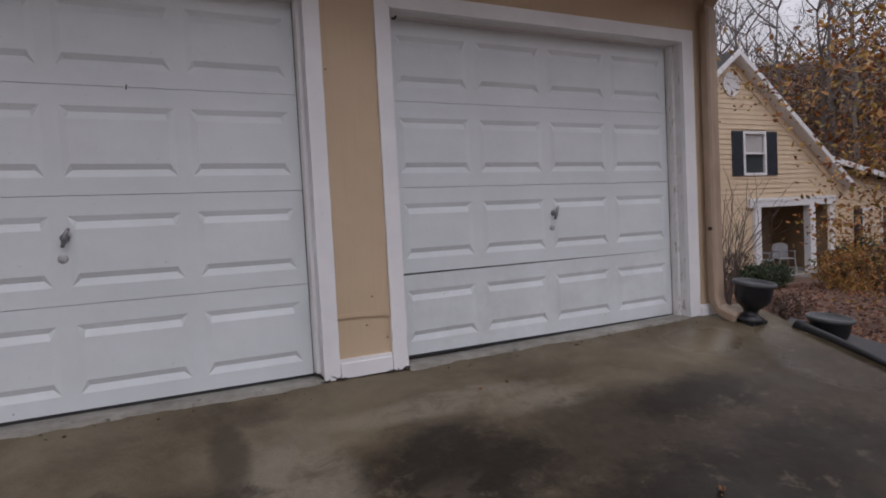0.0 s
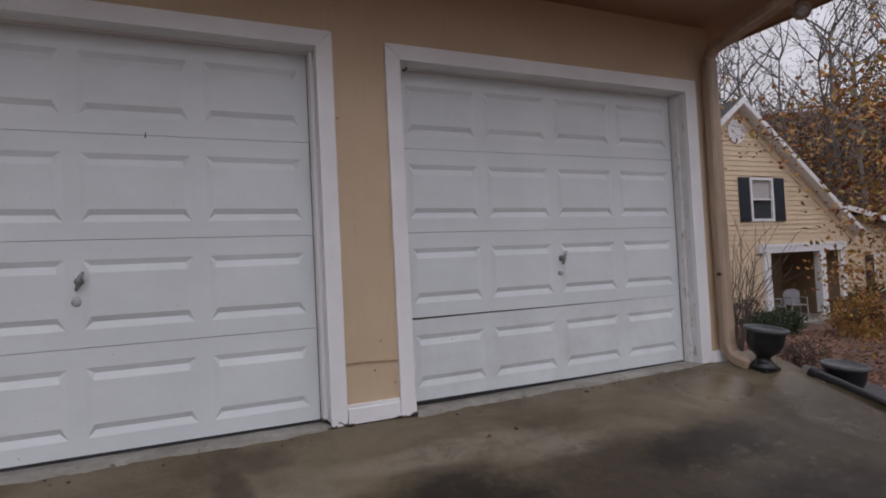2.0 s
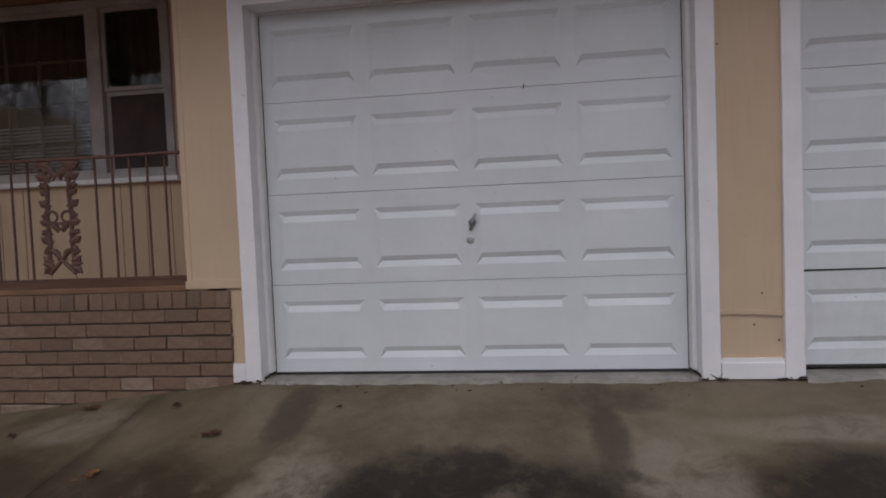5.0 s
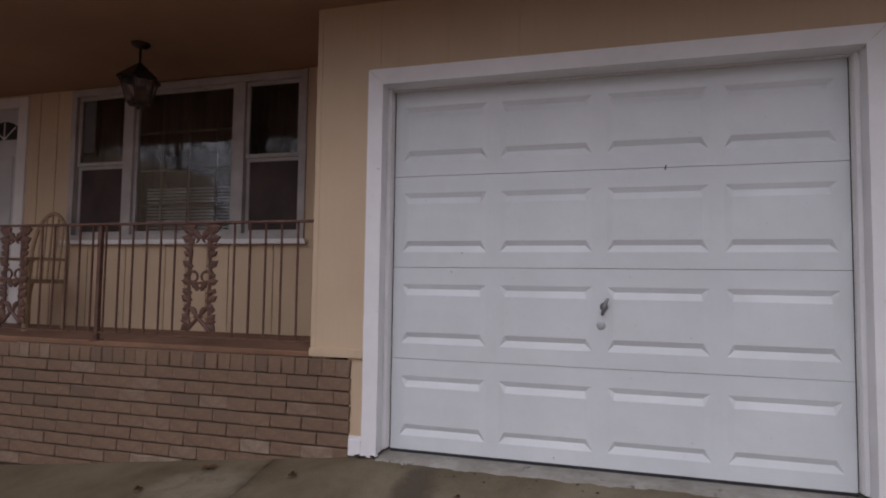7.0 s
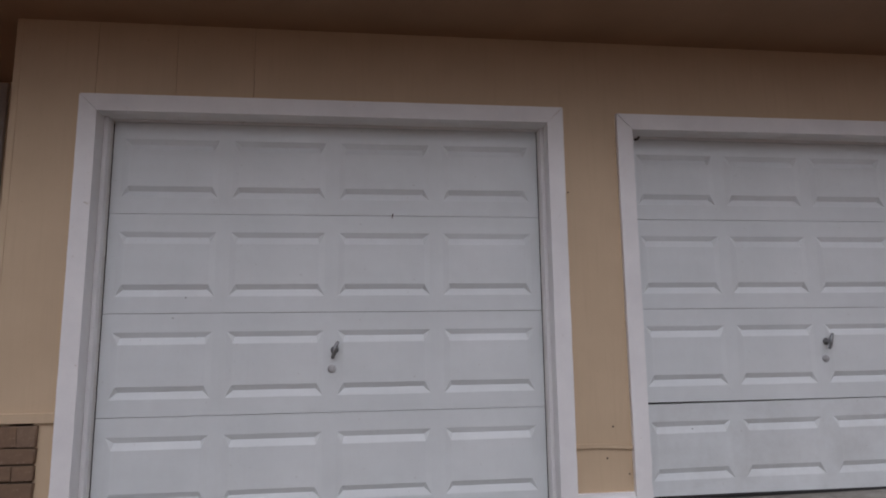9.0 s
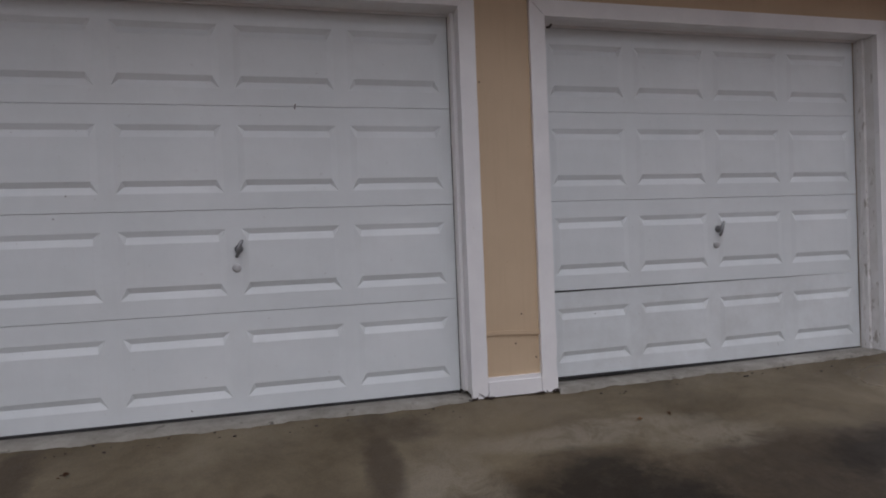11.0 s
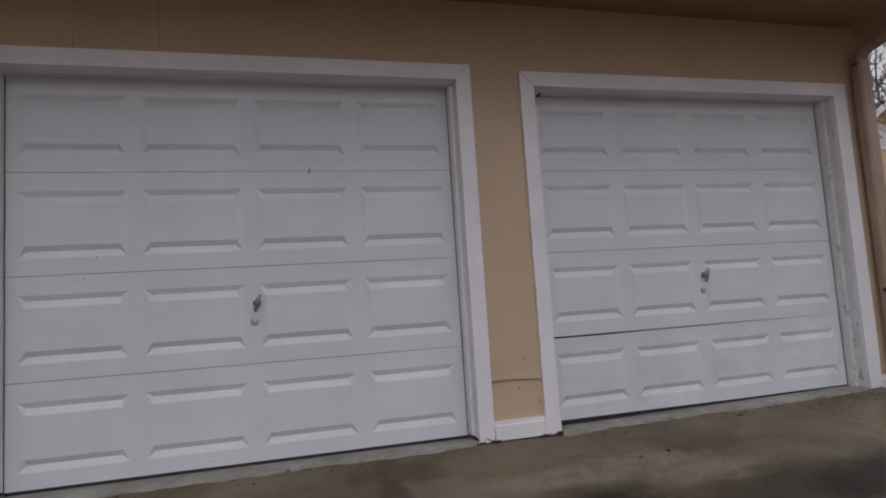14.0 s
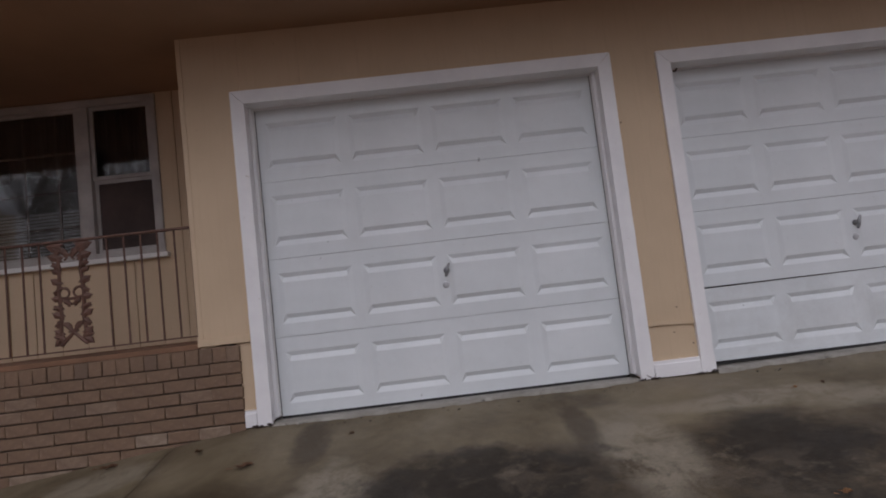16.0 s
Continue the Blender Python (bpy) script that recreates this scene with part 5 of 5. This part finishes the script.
def neighbour():
    h = thing("house", "pale yellow clapboard house with a white-trimmed gable and porch", "house", at=(0, 0, 0))
    Y = 8.0
    base = -1.45
    peak, eave_r = (16.1, 5.05), (21.1, 1.40)
    slope = (peak[1] - eave_r[1]) / (eave_r[0] - peak[0])

    def roof_z(x):
        return peak[1] - slope * abs(x - peak[0])

    sid = bmesh.new()
    z = base
    openings = ((16.85, 20.35, base, 1.0), (16.52, 17.5, 1.72, 2.98))
    while z < peak[1] - 0.15:
        z1 = z + 0.14
        half = (peak[1] - 0.1 - z1) / slope
        x0, x1 = max(11.6, peak[0] - half), min(20.95, peak[0] + half)
        runs = [(x0, x1)]
        for a, b, c, d in openings:
            if c - 0.06 < z < d - 0.06:
                runs = [q for r in runs for q in ((r[0], min(r[1], a)), (max(r[0], b), r[1])) if q[1] - q[0] > 0.05]
        for a, b in runs:
            v = [sid.verts.new(p) for p in ((a, Y - 0.021, z), (b, Y - 0.021, z), (b, Y, z1), (a, Y, z1), (a, Y + 0.05, z), (b, Y + 0.05, z))]
            sid.faces.new((v[0], v[1], v[2], v[3]))
            sid.faces.new((v[4], v[5], v[1], v[0]))
        z = z1
    part("siding", sid, YSIDING, h, "pale yellow lap siding")
    # wing to the right, set back
    wing = bmesh.new()
    z = base
    while z < 2.6:
        near = 20.9 if z < 1.3 else 19.2
        far = min(31.0, 18.9 + (2.55 - z) / 0.19)
        v = [wing.verts.new(p) for p in ((near, Y + 0.578, z), (far, Y + 0.578, z), (far, Y + 0.6, z + 0.125), (near, Y + 0.6, z + 0.125), (near, Y + 0.65, z), (far, Y + 0.65, z))]
        wing.faces.new((v[0], v[1], v[2], v[3]))
        wing.faces.new((v[4], v[5], v[1], v[0]))
        z += 0.125
    part("wing_siding", wing, YSIDING, h, "pale yellow lap siding")
    part("wall", box(11.7, 16.71, Y + 0.06, Y + 6, base, 1.3), YSIDING, h)
    part("wall", box(20.49, 20.9, Y + 0.06, Y + 6, base, 1.3), YSIDING, h)
    part("wall", box(20.91, 30.9, Y + 0.7, Y + 6, base, 1.3), YSIDING, h)
    gable = bmesh.new()
    z0 = 1.05
    hw = (peak[1] - 0.2 - z0) / slope
    vs = [(peak[0] - hw, z0), (peak[0] + hw, z0), (peak[0], peak[1] - 0.2)]
    a = [gable.verts.new((x, Y + 0.06, q)) for x, q in vs]
    gable.faces.new(a)
    part("gable_backing", gable, YSIDING, h)
    roof = bmesh.new()
    for s in (-1, 1):
        e = peak[0] + s * 5.15
        v = [roof.verts.new(p) for p in ((peak[0], Y - 0.32, peak[1] + 0.12), (e, Y - 0.32, roof_z(e) + 0.12), (e, Y + 7, roof_z(e) + 0.12), (peak[0], Y + 7, peak[1] + 0.12))]
        roof.faces.new(v)
    bmesh.ops.solidify(roof, geom=list(roof.faces), thickness=0.06)
    rf = part("roof", roof, SHINGLE, h, "grey shingle roof")
    for s in (-1, 1):
        e = peak[0] + s * 5.15
        out = [(peak[0], peak[1] + 0.11), (e, roof_z(e) + 0.11), (e, roof_z(e) - 0.06), (peak[0], peak[1] - 0.06)]
        part("rake_board", prism(out, Y - 0.34, Y - 0.30), HWHITE, rf, "white rake board")
        part("rake_soffit", prism([(peak[0], peak[1] - 0.05), (e, roof_z(e) - 0.05), (e, roof_z(e) - 0.08), (peak[0], peak[1] - 0.08)], Y - 0.30, Y + 0.05), HWHITE, rf)
        part("frieze_board", prism([(peak[0], peak[1] - 0.08), (e, roof_z(e) - 0.08), (e, roof_z(e) - 0.34), (peak[0], peak[1] - 0.34)], Y - 0.035, Y - 0.024), YSIDING, rf)
    def wing_z(x):
        return 2.60 - 0.19 * (x - 18.9)

    w_roof = bmesh.new()
    v = [w_roof.verts.new(p) for p in ((18.9, Y + 0.2, wing_z(18.9) + 0.1), (31.0, Y + 0.2, wing_z(31.0) + 0.1), (31.0, Y + 7.0, wing_z(31.0) + 0.1), (18.9, Y + 7.0, wing_z(18.9) + 0.1))]
    w_roof.faces.new(v)
    bmesh.ops.solidify(w_roof, geom=list(w_roof.faces), thickness=0.05)
    wr = part("wing_roof", w_roof, SHINGLE, h, "grey shingle roof")
    part("rake_board", prism([(18.9, wing_z(18.9) + 0.1), (31.0, wing_z(31.0) + 0.1), (31.0, wing_z(31.0) - 0.07), (18.9, wing_z(18.9) - 0.07)], Y + 0.16, Y + 0.2), HWHITE, wr, "white rake board")

    def win(x0, x1, z0, z1, yy):
        w = part("window", box(x0 + 0.06, x1 - 0.06, yy + 0.03, yy + 0.05, z0 + 0.06, z1 - 0.06), GLASSDARK, h, "white sash window with dark shutters")
        fr = bmesh.new()
        for q in ((x0, x1, z0, z0 + 0.08), (x0, x1, z1 - 0.08, z1), (x0, x0 + 0.08, z0 + 0.08, z1 - 0.08), (x1 - 0.08, x1, z0 + 0.08, z1 - 0.08), (x0 + 0.08, x1 - 0.08, (z0 + z1) / 2 - 0.025, (z0 + z1) / 2 + 0.025)):
            box(q[0], q[1], yy - 0.05, yy + 0.02, q[2], q[3], 0.005, bm=fr)
        part("frame", fr, HWHITE, w)
        part("blind", box(x0 + 0.1, x1 - 0.1, yy + 0.018, yy + 0.026, (z0 + z1) / 2 + 0.02, z1 - 0.08), BLIND, w)
        for a, b in ((x0 - 0.46, x0 - 0.03), (x1 + 0.03, x1 + 0.46)):
            sh = bmesh.new()
            box(a, b, yy - 0.055, yy - 0.02, z0, z1, 0.006, bm=sh)
            k = z0 + 0.06
            while k < z1 - 0.08:
                box(a + 0.05, b - 0.05, yy - 0.064, yy - 0.05, k, k + 0.03, bm=sh)
                k += 0.05
            part("shutter", sh, SHUTTER, w, "dark louvred shutter")

    win(16.52, 17.5, 1.72, 2.98, Y)
    win(23.2, 24.4, -0.68, 0.58, Y + 0.58)
    v = part("gable_vent", lathe([(0.34, 0), (0.33, 0.03), (0.27, 0.03), (0.26, 0.01)], 28), HWHITE, h, "round white gable vent")
    v.matrix_basis = pose(16.1, Y - 0.02, 4.26, 90, 0, 0)
    for k in range(5):
        part("louvre", box(15.87, 16.33, Y - 0.045, Y - 0.02, 4.07 + 0.09 * k, 4.10 + 0.09 * k), HWHITE, h)
    # recessed porch, its siding colour darkened to carry the shade inside
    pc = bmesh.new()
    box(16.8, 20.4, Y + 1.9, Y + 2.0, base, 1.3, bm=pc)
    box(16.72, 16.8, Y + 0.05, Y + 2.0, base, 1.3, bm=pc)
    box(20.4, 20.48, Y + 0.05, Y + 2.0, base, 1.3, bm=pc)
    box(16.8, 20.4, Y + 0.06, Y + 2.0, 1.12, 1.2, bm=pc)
    part("porch_recess", pc, PORCHWALL, h, "brown siding of the recessed porch, darkened for its shade")
    part("porch_beam", box(16.66, 20.62, Y - 0.12, Y + 0.06, 0.80, 1.06, 0.01), HWHITE, h, "white porch beam")
    dent = bmesh.new()
    for k in range(34):
        box(16.72 + 0.113 * k, 16.78 + 0.113 * k, Y - 0.14, Y - 0.12, 0.96, 1.02, bm=dent)
    part("dentil_row", dent, HWHITE, h)["kind"] = "stuff"
    for x in (16.97, 19.45):
        part("porch_column", box(x - 0.13, x + 0.13, Y - 0.12, Y + 0.1, -1.22, 0.80, 0.015), HWHITE, h, "white porch column")
    part("corner_board", box(20.4, 20.62, Y - 0.06, Y + 0.05, base, 0.8, 0.01), HWHITE, h)
    part("porch_slab", box(16.6, 20.7, Y - 0.4, Y + 1.9, base - 0.1, -1.22, 0.02), SILL, h, "grey porch slab")
    part("porch_door", box(17.7, 18.6, Y + 1.85, Y + 1.9, -1.22, 0.85, 0.01), HOUSEDOOR, h, "brown front door")


HOUSEDOOR = plain("brown_house_door", (0.20, 0.135, 0.095), 0.6, vary=0.2)
GLASSDARK = plain("dark_house_glass", (0.05, 0.06, 0.065), 0.06, vary=0.1)
# siding of the recess, with its shade put into the brown
PORCHWALL = plain("shade_brown_porch_siding", (0.34, 0.24, 0.15), 0.7, vary=0.2)
neighbour()


GREYPLASTIC = plain("weathered_white_plastic", (0.34, 0.34, 0.35), 0.5)


def plastic_chair(at, turn):
    c = thing("garden_chair", "white moulded plastic armchair on the neighbour's porch", "chair", "porch chairs", at=at)
    c.rotation_euler = (0, 0, turn)
    part("seat", box(-0.25, 0.25, -0.24, 0.24, 0.40, 0.43, 0.012), GREYPLASTIC, c)
    back = prism([(-0.25, 0.43), (0.25, 0.43), (0.24, 0.8), (0.12, 0.88), (-0.12, 0.88), (-0.24, 0.8)], 0.22, 0.25)
    part("backrest", back, GREYPLASTIC, c)
    for x in (-0.22, 0.22):
        for y in (-0.2, 0.2):
            part("leg", tube([(x * 1.15, y * 1.1, 0), (x, y, 0.41)], [0.018, 0.024], 8), GREYPLASTIC, c)
        part("armrest", box(x - 0.03, x + 0.03, -0.24, 0.24, 0.62, 0.645, 0.008), GREYPLASTIC, c)
        part("arm_post", tube([(x, -0.2, 0.42), (x, -0.21, 0.63)], 0.018, 8), GREYPLASTIC, c)


plastic_chair((18.0, 8.5, -1.22), 0.4)
plastic_chair((18.8, 8.4, -1.22), -0.5)

# ---- brick porch front, brick by brick ----


def brick_wall():
    w = thing("brick_wall", "brown brick porch front with a rowlock cap", "brick wall", kind="structure")
    face, end = 0.0, -0.178
    core = bmesh.new()
    box(-7.5, end - 0.006, face + 0.016, face + 0.11, -0.9, 0.525, bm=core)
    part("mortar", core, MORTAR, w, "dark recessed mortar")

    def mesh(lx, ly, lz, name, seed):
        bm = box(-lx / 2, lx / 2, 0, ly, 0, lz, 0.0)
        rng_ = random.Random(seed)
        bmesh.ops.bevel(bm, geom=list(bm.edges), offset=0.004, segments=1, affect="EDGES")
        for v in bm.verts:
            v.co += Vector((rng_.uniform(-1, 1) * 0.0028, rng_.uniform(-1, 1) * 0.0024, rng_.uniform(-1, 1) * 0.0026))
        me = bpy.data.meshes.new(name)
        bm.to_mesh(me)
        bm.free()
        me.materials.append(BRICK)
        return me

    full = [mesh(0.2005, 0.09, 0.0705, "brick", k) for k in range(4)]
    half = [mesh(0.098, 0.09, 0.0705, "brick_half", k) for k in range(2)]
    lock = [mesh(0.0845, 0.1, 0.098, "brick_rowlock", k) for k in range(4)]
    r = random.Random(12)

    def put(me, x, z, tilt=0.0):
        o = new("brick", me)
        o.parent = w
        o.location = (x, face + r.uniform(-0.004, 0.004), z)
        o.rotation_euler = (0, radians(r.uniform(-0.7, 0.7) + tilt), 0)

    x = end - 0.04
    while x > -4.9:
        put(r.choice(lock), x, 0.441)
        x -= 0.0895
    for row in range(9):
        z = 0.436 - 0.081 * (row + 1) + 0.008
        x = end
        if row % 2:
            if z + 0.07 > fall(x, 0):
                put(half[row // 2 % 2], x - 0.046, z)
            x -= 0.102
        while x > -4.9:
            if z + 0.07 > fall(x - 0.1, 0) - 0.02:
                put(r.choice(full), x - 0.097, z)
            x -= 0.2045


brick_wall()
